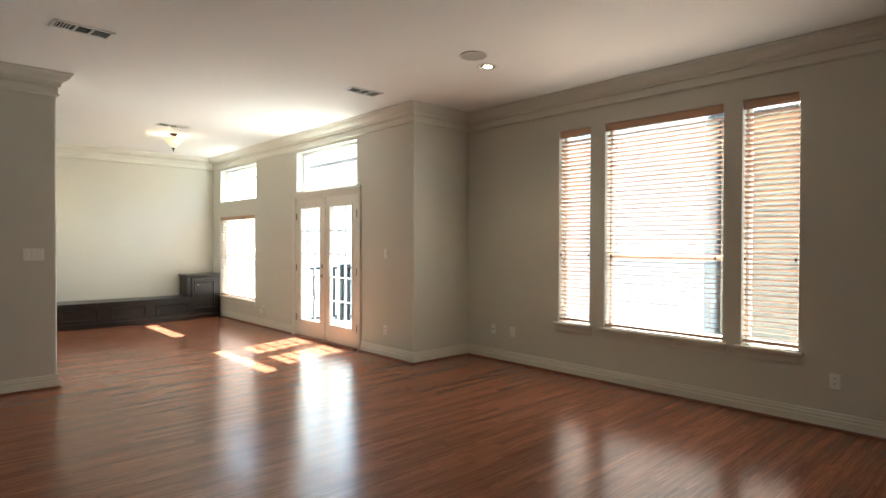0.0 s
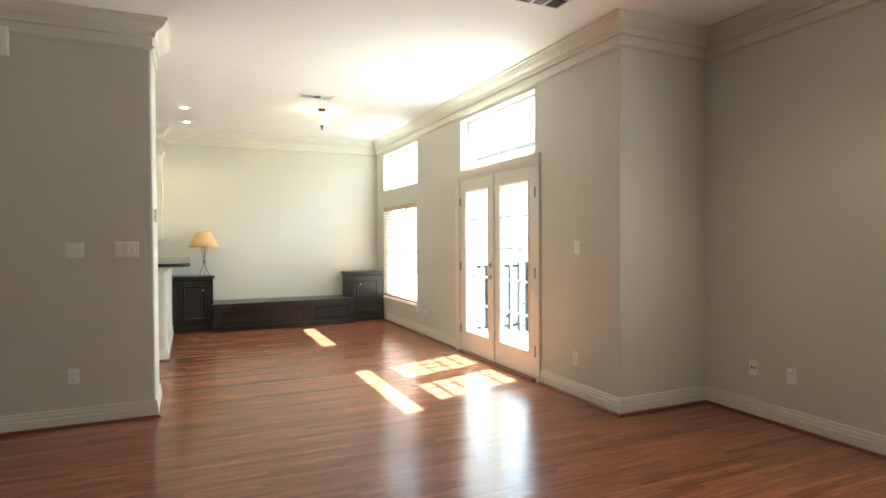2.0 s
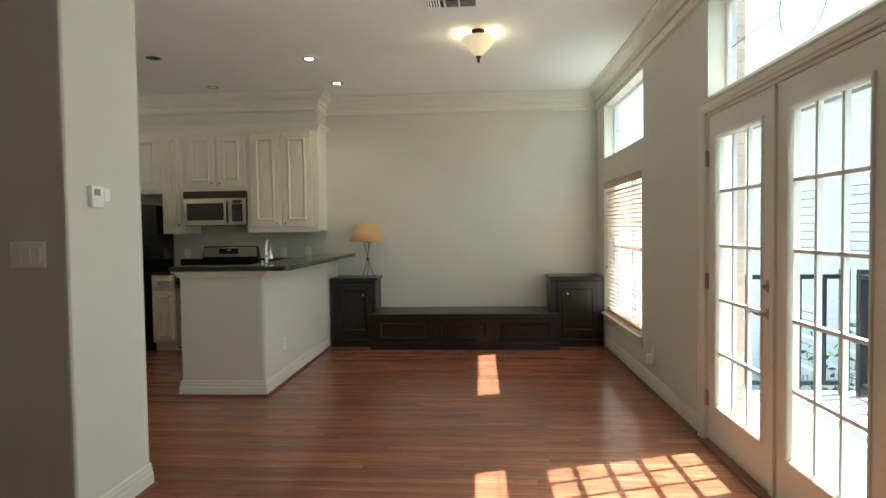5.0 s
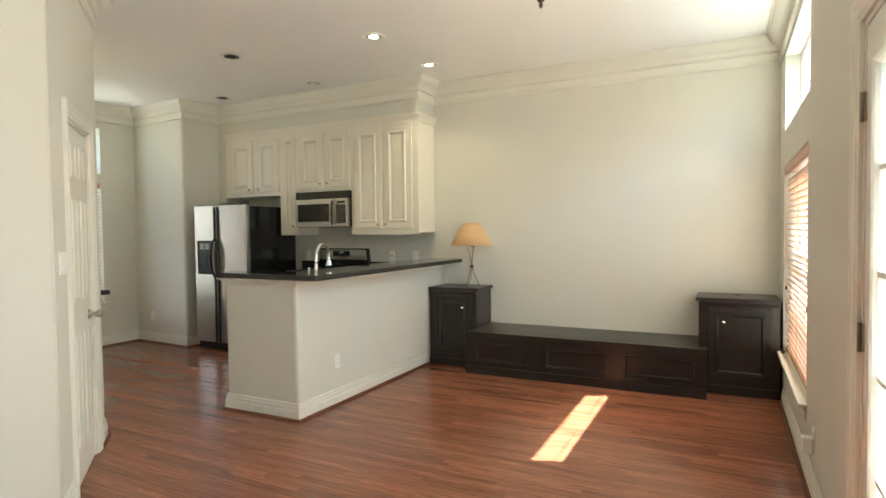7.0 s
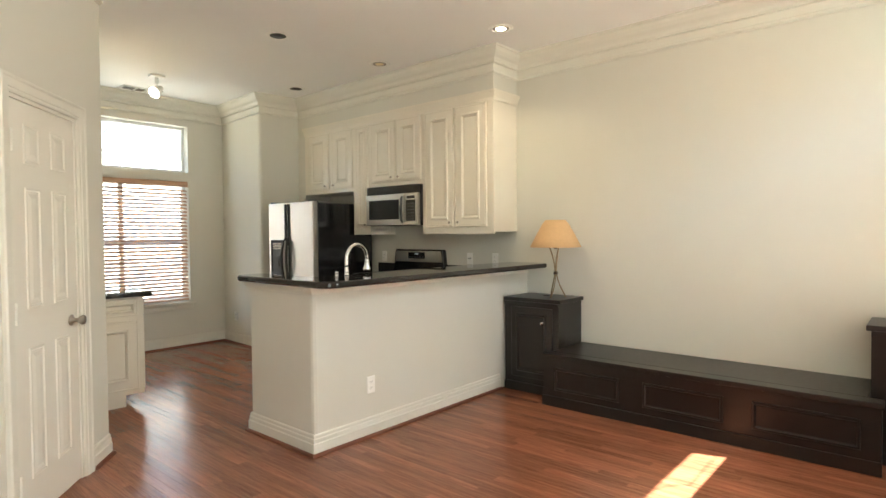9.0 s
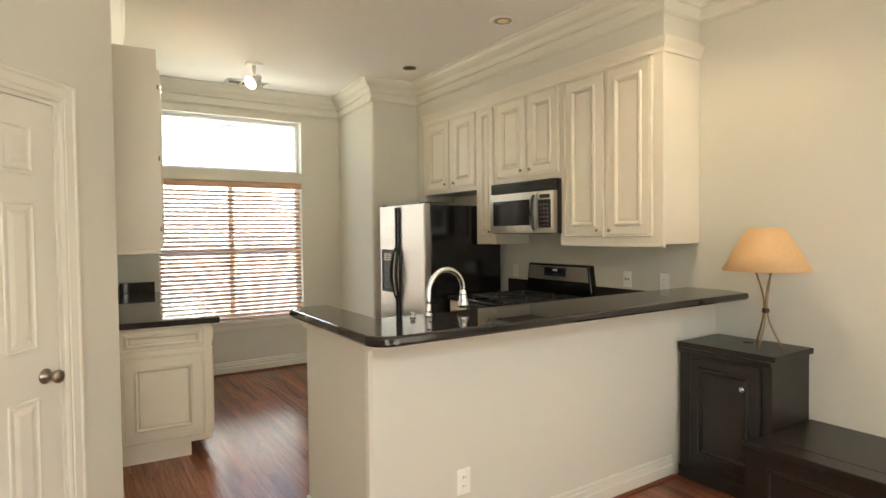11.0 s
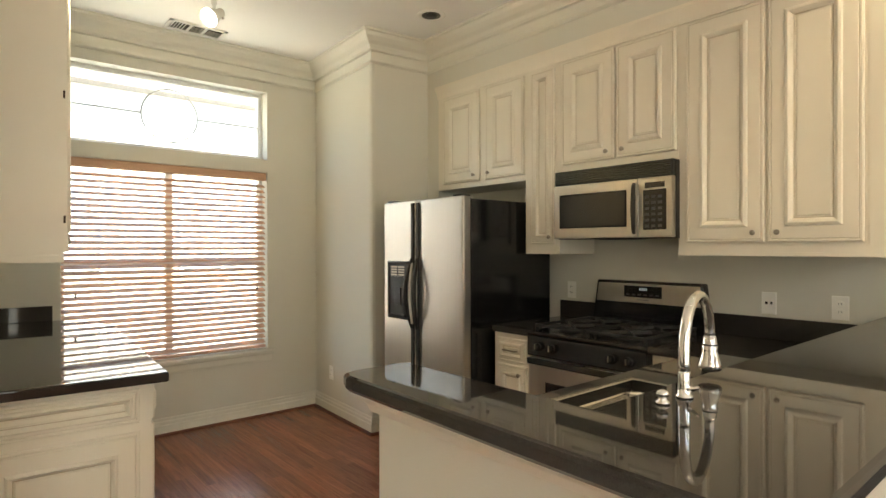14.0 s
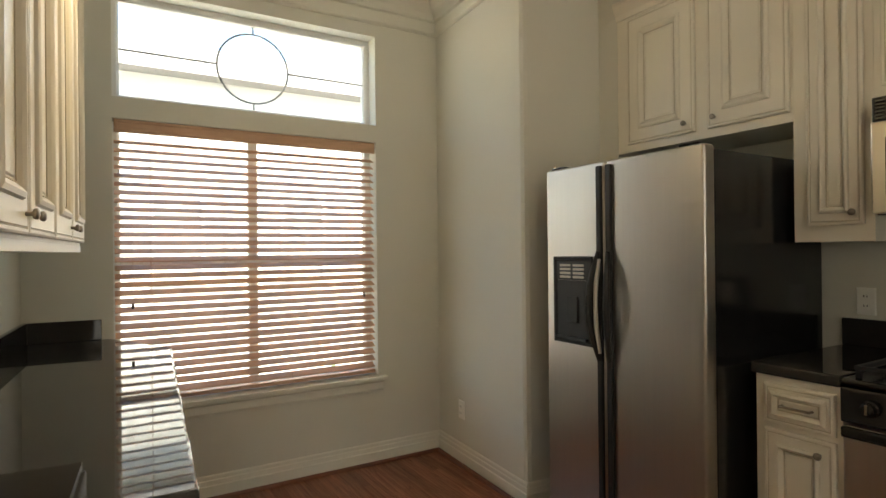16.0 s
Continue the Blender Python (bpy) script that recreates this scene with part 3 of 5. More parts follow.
# ---- wall plates ----
def plate(m, gangs=1, kind="outlet", label="", extra=False):
    w = 0.072 + 0.046 * (gangs - 1)
    p = thing("wall_outlet" if kind == "outlet" else ("phone_jack" if kind == "jack" else "light_switch"), m, label, "outlet" if kind != "switch" else "switch")
    part("cover_plate", panel(-w / 2, w / 2, -0.058, 0.058, [(0, 0.0), (0, -0.003), (0.004, -0.006)]), WHITEP, p)
    for g in range(gangs):
        x = (g - (gangs - 1) / 2) * 0.046
        if kind == "switch":
            part("rocker", bx(x - 0.016, x + 0.016, -0.0105, -0.005, -0.032, 0.032, bevel=0.002), WHITEP, p)
        elif kind == "jack":
            for dx in (-0.012, 0.012):
                part("jack_port", bx(x + dx - 0.006, x + dx + 0.006, -0.007, -0.004, -0.006, 0.008), BLACK, p)
        else:
            for dz in (-0.020, 0.020):
                part("receptacle", lathe([(0.0165, 0), (0.0165, 0.003), (0.015, 0.004)], 16, Matrix.Translation((x, -0.005, dz)) @ Matrix.Rotation(radians(90), 4, "X")), WHITEP, p)
                for dx in (-0.006, 0.006):
                    part("slot", bx(x + dx - 0.0013, x + dx + 0.0013, -0.0098, -0.0085, dz - 0.003, dz + 0.006), BLACK, p)
    if extra:
        part("plug_in_unit", bx(-0.028, 0.028, -0.055, -0.008, -0.075, 0.012, bevel=0.008), WHITEP, p, "white plug-in unit")
    return p


WHITE_OUT = "white duplex outlet plate low on the wall"
for y, kind in ((5.13, "jack"), (4.83, "outlet"), (1.63, "outlet")):
    plate(EASTW(y) @ pose(0, 0, 0.37), 1, kind, WHITE_OUT if kind == "outlet" else "white cable jack plate low on the wall")
plate(DOORW(6.10) @ pose(0, 0, 1.28), 1, "switch", "white rocker switch beside the double doors")
plate(DOORW(6.12) @ pose(0, 0, 0.335), 1, "outlet", WHITE_OUT)
plate(DOORW(9.49) @ pose(0, 0, 0.30), 1, "outlet", "white outlet with a plug-in unit under the window", True)
COLW = lambda x, z: pose(x, COLUMN_Y, z)
plate(COLW(0.575, 1.29), 2, "switch", "white double rocker switch on the wall")
plate(COLW(0.905, 1.29), 3, "switch", "white triple rocker switch near the wall corner")
plate(COLW(0.555, 0.365), 1, "outlet", WHITE_OUT)
plate(pose(COLUMN_X, 9.74, 0.35, 0, 0, 90), 1, "outlet", "white outlet on the bar half wall")
plate(pose(-0.17, 8.4595, 1.295, 0, 0, 180.1), 1, "switch", "white rocker switch near the short granite counter")
plate(DIAGW @ pose(0.17, 0, 1.265), 3, "switch", "white triple rocker switch beside the pantry door")
plate(pose(-2.745, 10.888, 0.345, 0, 0, -3.7), 1, "outlet", WHITE_OUT)
plate(pose(0.405, FAR, 1.118), 1, "jack", "white phone jack plate above the backsplash")
plate(pose(0.723, FAR, 1.117), 1, "outlet", "white outlet plate above the backsplash")
plate(pose(-0.86, FAR, 1.12), 1, "outlet", "white outlet plate beside the range")
plate(pose(-1.55, 8.5105, 1.13, 0, 0, 176.2), 1, "outlet", "white outlet plate above the short counter")

thermo = thing("thermostat", pose(COLUMN_X, 7.25, 1.555, 0, 0, 90), "small white wall thermostat with a sensor", "thermostat")
part("housing", bx(-0.065, 0.02, -0.024, 0, -0.05, 0.05, bevel=0.005), WHITEP, thermo)
part("display", bx(-0.05, -0.01, -0.0255, -0.0235, 0.005, 0.035), mat("lcd_grey", (0.30, 0.33, 0.27), 0.3), thermo)
part("sensor_box", bx(0.032, 0.075, -0.016, 0, -0.022, 0.045, bevel=0.004), WHITEP, thermo)
chime = thing("door_chime", COLW(0.11, 2.745), "white door chime box high on the wall", "chime")
part("cover", bx(-0.10, 0.10, -0.055, 0, -0.10, 0.10, bevel=0.01), WHITEP, chime)


# ---- ceiling fittings ----
def vent(x, y, rz, w=0.40, h=0.19):
    v = thing("ceiling_vent", pose(x, y, H, 180, 0, rz), "white steel ceiling air register", "vent", "ceiling registers")
    fr = bmesh.new()
    for a in ((-w / 2, w / 2, -h / 2, -h / 2 + 0.022), (-w / 2, w / 2, h / 2 - 0.022, h / 2), (-w / 2, -w / 2 + 0.022, -h / 2, h / 2), (w / 2 - 0.022, w / 2, -h / 2, h / 2), (-0.055, -0.04, -h / 2, h / 2), (0.05, 0.065, -h / 2, h / 2)):
        box(fr, a[0], a[1], a[2], a[3], 0.0, 0.010)
    part("frame", fr, WHITEP, v)
    # black sheet for the duct's darkness; the ceiling isn't cut
    part("backing", bx(-w / 2 + 0.01, w / 2 - 0.01, -h / 2 + 0.01, h / 2 - 0.01, 0.0005, 0.002), BLACK, v)
    # middle louvres: the same white steel, their shade put into the colour
    dim = mat("shaded_louvre", (0.50, 0.47, 0.41), 0.5)
    for i in range(5):
        x0 = -w / 2 + 0.028 + i * 0.020
        part("louvre", moved(bx(-0.006, 0.006, -h / 2 + 0.02, h / 2 - 0.02, -0.0008, 0.0008), Matrix.Translation((x0 + 0.006, 0, 0.006)) @ Matrix.Rotation(radians(35), 4, "Y")), WHITEP, v)
        part("louvre", moved(bx(0.068, w / 2 - 0.022, -0.006, 0.006, -0.0008, 0.0008), Matrix.Translation((0, -h / 2 + 0.034 + i * 0.023, 0.006)) @ Matrix.Rotation(radians(35), 4, "X")), WHITEP, v)
        part("louvre", moved(bx(-0.038, 0.048, -0.011, 0.011, -0.0008, 0.0008), Matrix.Translation((0, -h / 2 + 0.034 + i * 0.023, 0.006)) @ Matrix.Rotation(radians(15), 4, "X")), dim, v)
    return v


vent(1.035, 5.53, 4)
vent(3.61, 5.54, 0)
vent(2.71, 8.85, 0)
vent(-2.80, 9.80, 90)


def can_light(x, y, lit):
    c = thing("recessed_light", pose(x, y, H, 180, 0, 0), "recessed ceiling light with white trim, " + ("lit" if lit else "unlit" if lit is False else "pale lens, unlit"), "ceiling light", "recessed lights")
    part("trim_ring", lathe([(0.062, -0.02), (0.064, 0.003), (0.09, 0.006), (0.10, 0.003), (0.10, 0.0), (0.098, -0.004)], 32), WHITEP, c, smooth=True)
    part("baffle", lathe([(0.066, 0.002), (0.066, 0.004), (0.03, 0.0045)], 32), BLACK if lit is False else NICKEL, c)
    if lit:
        sp = new("can_lamp", bpy.data.lights.new("can_lamp", "SPOT"))
        sp.data.energy, sp.data.color, sp.data.spot_size, sp.data.spot_blend, sp.data.shadow_soft_size = 4.5, (1.0, 0.80, 0.56), radians(125), 0.6, 0.05
        sp.matrix_world = pose(x, y, H - 0.012)
    part("lamp_face", lathe([(0.001, 0.0035), (0.042, 0.0035), (0.038, 0.007), (0.001, 0.009)], 24), BULB if lit else MATTE if lit is False else LENS, c, smooth=True)


for x, y, lit in ((1.29, 10.05, True), (1.32, 10.98, True), (-0.105, 10.97, None), (-0.15, 9.87, False), (-1.49, 10.97, False), (3.94, 4.04, True)):
    can_light(x, y, lit)
spk = thing("ceiling_speaker", pose(3.63, 3.92, H, 180, 0, 0), "round white ceiling speaker with a perforated grille", "speaker")
part("rim", lathe([(0.118, 0.0), (0.12, 0.008), (0.112, 0.010), (0.110, 0.0)], 40), WHITEP, spk, smooth=True)
part("grille", lathe([(0.110, 0.001), (0.110, 0.006), (0.002, 0.007)], 40), mat("speaker_mesh", (0.55, 0.52, 0.46), 0.7, bump=1.0, bump_scale=900), spk)

bowl = thing("ceiling_lamp", pose(2.905, 9.46, H), "lit alabaster glass bowl ceiling lamp with bronze fittings", "ceiling light")
part("canopy", lathe([(0.058, 0.0), (0.058, -0.014), (0.045, -0.034), (0.018, -0.045), (0.011, -0.068)], 28), BRONZE, bowl, smooth=True)
part("glass_bowl", lathe([(0.132, -0.062), (0.141, -0.070), (0.128, -0.096), (0.094, -0.141), (0.051, -0.186), (0.020, -0.208)], 36), glow("alabaster_glass", (1.0, 0.80, 0.52), 0.10), bowl, smooth=True)
bl = new("bowl_lamp", bpy.data.lights.new("bowl_lamp", "POINT"))
bl.data.energy, bl.data.color, bl.data.shadow_soft_size = 2.6, (1.0, 0.80, 0.55), 0.03
bl.matrix_world = pose(2.905, 9.46 + 0.09, H - 0.05)
part("finial", lathe([(0.004, -0.206), (0.024, -0.214), (0.020, -0.225), (0.009, -0.231), (0.013, -0.247), (0.008, -0.262), (0.002, -0.269)], 20), BRONZE, bowl, smooth=True)

spot = thing("ceiling_spotlight", pose(-2.08, 9.69, H), "white ceiling spotlight on a swivel arm, lit", "ceiling light")
part("canopy", bx(-0.045, 0.045, -0.07, 0.07, -0.024, 0.0, bevel=0.008), WHITEP, spot, smooth=False)
part("stem", lathe([(0.018, -0.024), (0.018, -0.085), (0.012, -0.09), (0.012, -0.10)], 16), WHITEP, spot, smooth=True)
part("arm", tube([(0, 0, -0.095), (0.0, 0.0, -0.12), (0.004, 0.012, -0.14)], 0.010, 10), WHITEP, spot)
aim = look((0.004, 0.010, -0.150), (0.414, -0.69, -0.70))
head = part("lamp_head", lathe([(0.002, 0.062), (0.026, 0.060), (0.030, 0.052), (0.030, 0.012), (0.036, 0.004), (0.042, -0.02), (0.066, -0.085), (0.063, -0.086), (0.038, -0.02), (0.028, 0.0)], 28, aim), WHITEP, spot, smooth=True)
part("bulb", lathe([(0.03, -0.03), (0.058, -0.070), (0.045, -0.080), (0.002, -0.085)], 24, aim), glow("spot_bulb", (1.0, 0.95, 0.85), 1.9), head, smooth=True)
part("set_screw", tube([(0.0, 0.02, -0.145), (0.0, 0.06, -0.160)], 0.006, 8), NICKEL, head)
beam = new("spot_lamp", bpy.data.lights.new("spot_lamp", "SPOT"))
beam.data.energy, beam.data.color, beam.data.spot_size, beam.data.spot_blend, beam.data.shadow_soft_size = 12, (1.0, 0.78, 0.50), radians(100), 0.8, 0.04
beam.matrix_world = pose(-2.08, 9.69, H) @ aim @ Matrix.Translation((0, 0, -0.095))


# ---- built-in bench ----
BEAD = [(0, 0.0), (0.0, -0.004), (0.006, -0.012), (0.014, -0.012), (0.020, -0.004), (0.026, -0.0015)]


def bench_cabinet(x, w, label, knob_x):
    c = thing("bench_cabinet", pose(x, FAR, 0), label, "cabinet", "bench end cabinets")
    f = -(FAR - 11.32)
    part("body", bx(0, w, f, -0.002, 0.0, 0.78), DARK, c)
    part("top", bx(-0.0 if x < 2 else -0.025, w + (0.025 if x < 2 else 0.0), f - 0.025, -0.002, 0.782, 0.815, bevel=0.007), DARK, c)
    part("cap_moulding", sweep([(w, f), (0, f)], [(0, 0.75), (0.008, 0.75), (0.018, 0.77), (0.018, 0.781), (0, 0.781)]), DARK, c)
    part("plinth", bx(0, w, f - 0.016, f - 0.001, 0, 0.075, bevel=0.004), DARK, c)
    door = part("door", panel(0.075, w - 0.055, 0.125, 0.735, [(0, f), (0, f - 0.014), (0.004, f - 0.018), (0.05, f - 0.018), (0.056, f - 0.026), (0.068, f - 0.026), (0.080, f - 0.012), (0.10, f - 0.012)]), DARK, c)
    part("knob", lathe([(0.006, 0), (0.006, 0.012), (0.016, 0.018), (0.016, 0.026), (0.004, 0.031)], 16, Matrix.Translation((knob_x, f - 0.018, 0.612)) @ Matrix.Rotation(radians(90), 4, "X")), CHROME, door, "polished round knob", smooth=True)
    part("cable_cover", lathe([(0.028, 0.8145), (0.028, 0.818), (0.022, 0.820)], 20, Matrix.Translation((w / 2, f * 0.35, 0))), BLACK, c)
    return c


bench_cabinet(1.112, 0.535, "dark-stained wooden bench cabinet with one panelled door", 0.395)
bench_cabinet(3.715, 0.60, "dark-stained wooden bench cabinet under the window", 0.19)
bn = thing("storage_bench", pose(1.648, FAR, 0), "long low dark-stained wooden bench with three panels", "bench")
f = -(FAR - 11.105)
part("body", bx(0.003, 2.064, f + 0.111, -0.002, 0, 0.378), DARK, bn)
part("front_return", bx(-0.02, 2.13, f, f + 0.11, 0, 0.377), DARK, bn)
part("seat_board", bx(0.003, 2.064, f + 0.101, -0.002, 0.379, 0.412, bevel=0.006), DARK, bn)
part("nosing", bx(-0.03, 2.14, f - 0.019, f + 0.10, 0.3785, 0.4125, bevel=0.006), DARK, bn)
part("plinth", bx(-0.026, 2.136, f - 0.016, f - 0.0005, 0, 0.08, bevel=0.004), DARK, bn)
for a, b in ((0.085, 0.612), (0.785, 1.316), (1.484, 2.038)):
    part("panel_moulding", ring(a, b, 0.128, 0.305, [(i, f + y) for i, y in BEAD]), DARK, bn)

lamp = thing("table_lamp", pose(1.535, 11.47, 0.815), "wrought metal table lamp with tan shade, unlit", "lamp")
for k in range(3):
    a = k * 2 * math.pi / 3 + 0.5
    pts = []
    for i in range(13):
        u = i / 12
        r = 0.085 - 0.078 * math.sin(min(1, u / 0.55) * math.pi / 2) + (0.045 * max(0, (u - 0.55) / 0.45) ** 1.6)
        tw = a + 1.1 * u
        pts.append((r * math.cos(tw), r * math.sin(tw), 0.006 + 0.43 * u))
    part("leg", tube(pts, 0.0055, 8), mat("aged_brass", (0.30, 0.22, 0.13), 0.35, 0.9, vary=0.2), lamp, smooth=True)
part("wrap", lathe([(0.014, 0.20), (0.019, 0.205), (0.019, 0.222), (0.014, 0.228)], 16), BRONZE, lamp)
part("socket", lathe([(0.015, 0.42), (0.018, 0.43), (0.018, 0.49), (0.012, 0.50)], 16), BRONZE, lamp)
part("shade_ring", lathe([(0.018, 0.44), (0.060, 0.438), (0.060, 0.442), (0.018, 0.446)], 20), BRONZE, lamp)
part("shade", lathe([(0.215, 0.435), (0.218, 0.437), (0.165, 0.54), (0.115, 0.63), (0.085, 0.668), (0.082, 0.668), (0.112, 0.628), (0.162, 0.538), (0.212, 0.437)], 40, None, False), SHADE, lamp, "tan coolie shade", smooth=True)


# ---- kitchen cabinets ----
def door_profile(t=0.018, rail=0.072, k=1.2):
    return [(0, 0), (0, -t + 0.004), (0.005, -t), (0.011, -t), (0.014, -t + 0.005), (0.018, -t), (rail, -t), (rail + 0.004 * k, -t - 0.008), (rail + 0.013 * k, -t - 0.012), (rail + 0.021 * k, -t - 0.005), (rail + 0.030 * k, -t + 0.007), (rail + 0.036 * k, -t + 0.008), (rail + 0.040 * k, -t + 0.005)]


def cab_knob(parent, x, z, y):
    part("knob", lathe([(0.005, 0), (0.005, 0.012), (0.012, 0.016), (0.013, 0.022), (0.009, 0.026), (0.003, 0.027)], 14, Matrix.Translation((x, y, z)) @ Matrix.Rotation(radians(90), 4, "X")), NICKEL, parent, "satin nickel knob", smooth=True)


def cab_door(parent, x0, x1, z0, z1, y=0.0, knob=None, rail=0.072, name="door"):
    if x1 - x0 < 0.26 and name == "door":
        rail = 0.045
    k = 1.2 if rail > 0.06 else 0.8
    d = part(name, moved(panel(x0, x1, z0, z1, door_profile(rail=rail, k=k)), Matrix.Translation((0, y, 0))), CREAM, parent, "cream raised-panel " + name.replace("_", " "))
    r = rail + 0.029 * k
    part("glaze_line", moved(ring(x0 + r, x1 - r, z0 + r, z1 - r, [(0, -0.0125), (0, -0.0145), (0.003, -0.0145), (0.003, -0.0125)]), Matrix.Translation((0, y, 0))), GLAZE, d)
    part("edge_line", moved(ring(x0 + 0.013, x1 - 0.013, z0 + 0.013, z1 - 0.013, [(0, -0.013), (0, -0.0155), (0.002, -0.0155), (0.002, -0.013)]), Matrix.Translation((0, y, 0))), GLAZE, d)
    if knob:
        cab_knob(d, knob[0], knob[1], y - 0.018)
    return d


def drawer_front(parent, x0, x1, z0, z1, y=0.0, pull=True):
    d = cab_door(parent, x0, x1, z0, z1, y, None, 0.026, "drawer_front")
    if pull:
        c, z = (x0 + x1) / 2, (z0 + z1) / 2
        h = min(0.05, (x1 - x0) / 3)
        part("pull", tube([(c - h, y - 0.018, z), (c - h, y - 0.04, z), (c + h, y - 0.04, z), (c + h, y - 0.018, z)], 0.0045, 8), NICKEL, d, "satin nickel bar pull")
    return d


UPY = 11.345
UPDEEP = FAR - UPY - 0.002


def wall_cabinet(x0, x1, z0, doors, label, z1=2.60):
    c = thing("wall_cabinet", pose(x0, UPY, 0), label, "cabinet", "wall cabinets on the long wall")
    w = x1 - x0
    part("body", bx(0.0005, w - 0.0005, 0.0, UPDEEP, z0, z1 - 0.001), CREAM, c)
    for a, b, d0, d1, kx in doors:
        cab_door(c, a - x0, b - x0, d0, d1, -0.0005, (kx - x0, d0 + 0.045))
    return c


wall_cabinet(-1.86, -0.955, 1.86, [(-1.785, -1.39, 1.90, 2.56, -1.435), (-1.325, -0.965, 1.90, 2.56, -1.285)], "cream wall cabinet over the refrigerator, two doors")
wall_cabinet(-0.955, -0.675, 1.372, [(-0.90, -0.705, 1.435, 2.555, -0.735)], "narrow cream wall cabinet with one tall door")
wall_cabinet(-0.675, 0.10, 1.878, [(-0.648, -0.275, 1.925, 2.565, -0.32), (-0.26, 0.09, 1.925, 2.565, -0.215)], "cream wall cabinet over the microwave, two doors")
big = wall_cabinet(0.10, 0.98, 1.39, [(0.15, 0.522, 1.437, 2.568, 0.478), (0.538, 0.905, 1.437, 2.568, 0.582)], "tall cream double-door wall cabinet above the counter")
part("end_stile", bx(0.825, 0.883, -0.006, 0.0, 1.39, 2.60), CREAM, big)
part("light_rail", bx(0.0, 0.884, -0.004, 0.014, 1.372, 1.3895), CREAM, big)
cc = thing("cabinet_crown", pose(0, 0, 0), "cream crown strip along the tops of the wall cabinets", "moulding")
tagged(cc, kind="structure")
part("strip", sweep([(0.98, FAR - 0.002), (0.98, UPY), (-1.86, UPY)], [(0.001, 2.575), (0.010, 2.575), (0.014, 2.60), (0.024, 2.62), (0.04, 2.65), (0.04, 2.665), (0.001, 2.665)]), CREAM, cc)

# left run: facing +y
SKEW = 176.2
lw = thing("wall_cabinet", pose(-0.945, 8.436, 0, 0, 0, SKEW), "row of cream wall cabinets with a plain end panel", "cabinet")
part("body", bx(0, 1.58, -0.325, -0.037, 1.39, 2.62), CREAM, lw)
part("light_rail", bx(0.0, 1.58, -0.327, -0.037, 1.362, 1.3895), CREAM, lw)
for i in range(4):
    a = 0.012 + i * 0.392
    cab_door(lw, a, a + 0.383, 1.40, 2.555, -0.325, (a + (0.343 if i % 2 == 0 else 0.04), 1.445))
for z in (1.52, 1.98, 2.44):
    part("hinge", tube([(0.006, -0.330, z - 0.014), (0.006, -0.330, z + 0.014)], 0.0035, 8), BRONZE, lw, "small dark hinge")
part("crown", sweep([(1.58, -0.325), (0, -0.325), (0, -0.037)], [(-0.001, 2.58), (-0.010, 2.58), (-0.016, 2.61), (-0.03, 2.635), (-0.045, 2.665), (-0.045, 2.68), (-0.001, 2.68)]), CREAM, lw)
part("top_panel", bx(0, 1.58, -0.27, -0.037, 2.621, 2.675), CREAM, lw)

lb = thing("base_cabinet", pose(-0.93, 8.436, 0, 0, 0, SKEW), "cream base cabinet run with a panelled end", "cabinet")
part("body", prism([(0, -0.61), (1.68, -0.61), (2.06, -0.36), (2.06, -0.037), (0, -0.037)], 0.10, 0.889), CREAM, lb)
part("toe_kick", prism([(0.03, -0.48), (1.60, -0.48), (2.06, -0.33), (2.06, -0.037), (0.03, -0.037)], 0.0, 0.099), CREAM, lb)
for i in range(3):
    a = 0.03 + i * 0.545
    drawer_front(lb, a, a + 0.525, 0.735, 0.868, -0.61)
    cab_door(lb, a, a + 0.525, 0.13, 0.715, -0.61, (a + 0.48, 0.67))
# panels on the end face, which looks along +x
endm = pose(0, 0, 0, 0, 0, -90)
for z0, z1, r in ((0.735, 0.868, 0.026), (0.14, 0.700, 0.075)):
    e = part("end_panel", moved(panel(0.075, 0.57, z0, z1, door_profile(0.012, r, 0.8)), endm), CREAM, lb, "cream applied end panel")
    e.location = (-0.0005, 0, 0)
    part("glaze_line", moved(ring(0.075 + r + 0.0232, 0.57 - r - 0.0232, z0 + r + 0.0232, z1 - r - 0.0232, [(0, -0.006), (0, -0.0085), (0.003, -0.0085), (0.003, -0.006)]), endm), GLAZE, e)
lc = thing("countertop", pose(-0.865, 8.436, 0, 0, 0, SKEW), "polished black granite countertop below the kitchen window", "countertop")
top = prism([(0, -0.66), (1.72, -0.66), (2.175, -0.40), (2.185, -0.037), (0, -0.037)], 0.8905, 0.93)
bmesh.ops.bevel(top, geom=list(top.edges), offset=0.008, segments=3, affect="EDGES", profile=0.6)
part("slab", top, GRANITE, lc)
part("backsplash", bx(0.012, 2.18, -0.057, -0.037, 0.9305, 1.03, bevel=0.003), GRANITE, lc)
part("side_splash", bx(2.155, 2.175, -0.36, -0.0585, 0.9305, 1.03, bevel=0.003), GRANITE, lc)

# far run
fb = thing("base_cabinet", pose(-0.935, 11.03, 0), "narrow cream base cabinet between refrigerator and range", "cabinet")
part("body", bx(0, 0.288, 0.0, FAR - 11.032, 0.10, 0.889), CREAM, fb)
part("toe_kick", bx(0, 0.288, 0.06, FAR - 11.032, 0.0, 0.099), CREAM, fb)
drawer_front(fb, 0.035, 0.27, 0.72, 0.862, -0.0005)
cab_door(fb, 0.035, 0.27, 0.13, 0.70, -0.0005, (0.225, 0.65))
fc = thing("countertop", pose(-0.945, 11.01, 0), "small black granite countertop beside the range", "countertop")
part("slab", bx(0, 0.298, 0, FAR - 11.012, 0.8905, 0.93, bevel=0.006), GRANITE, fc)
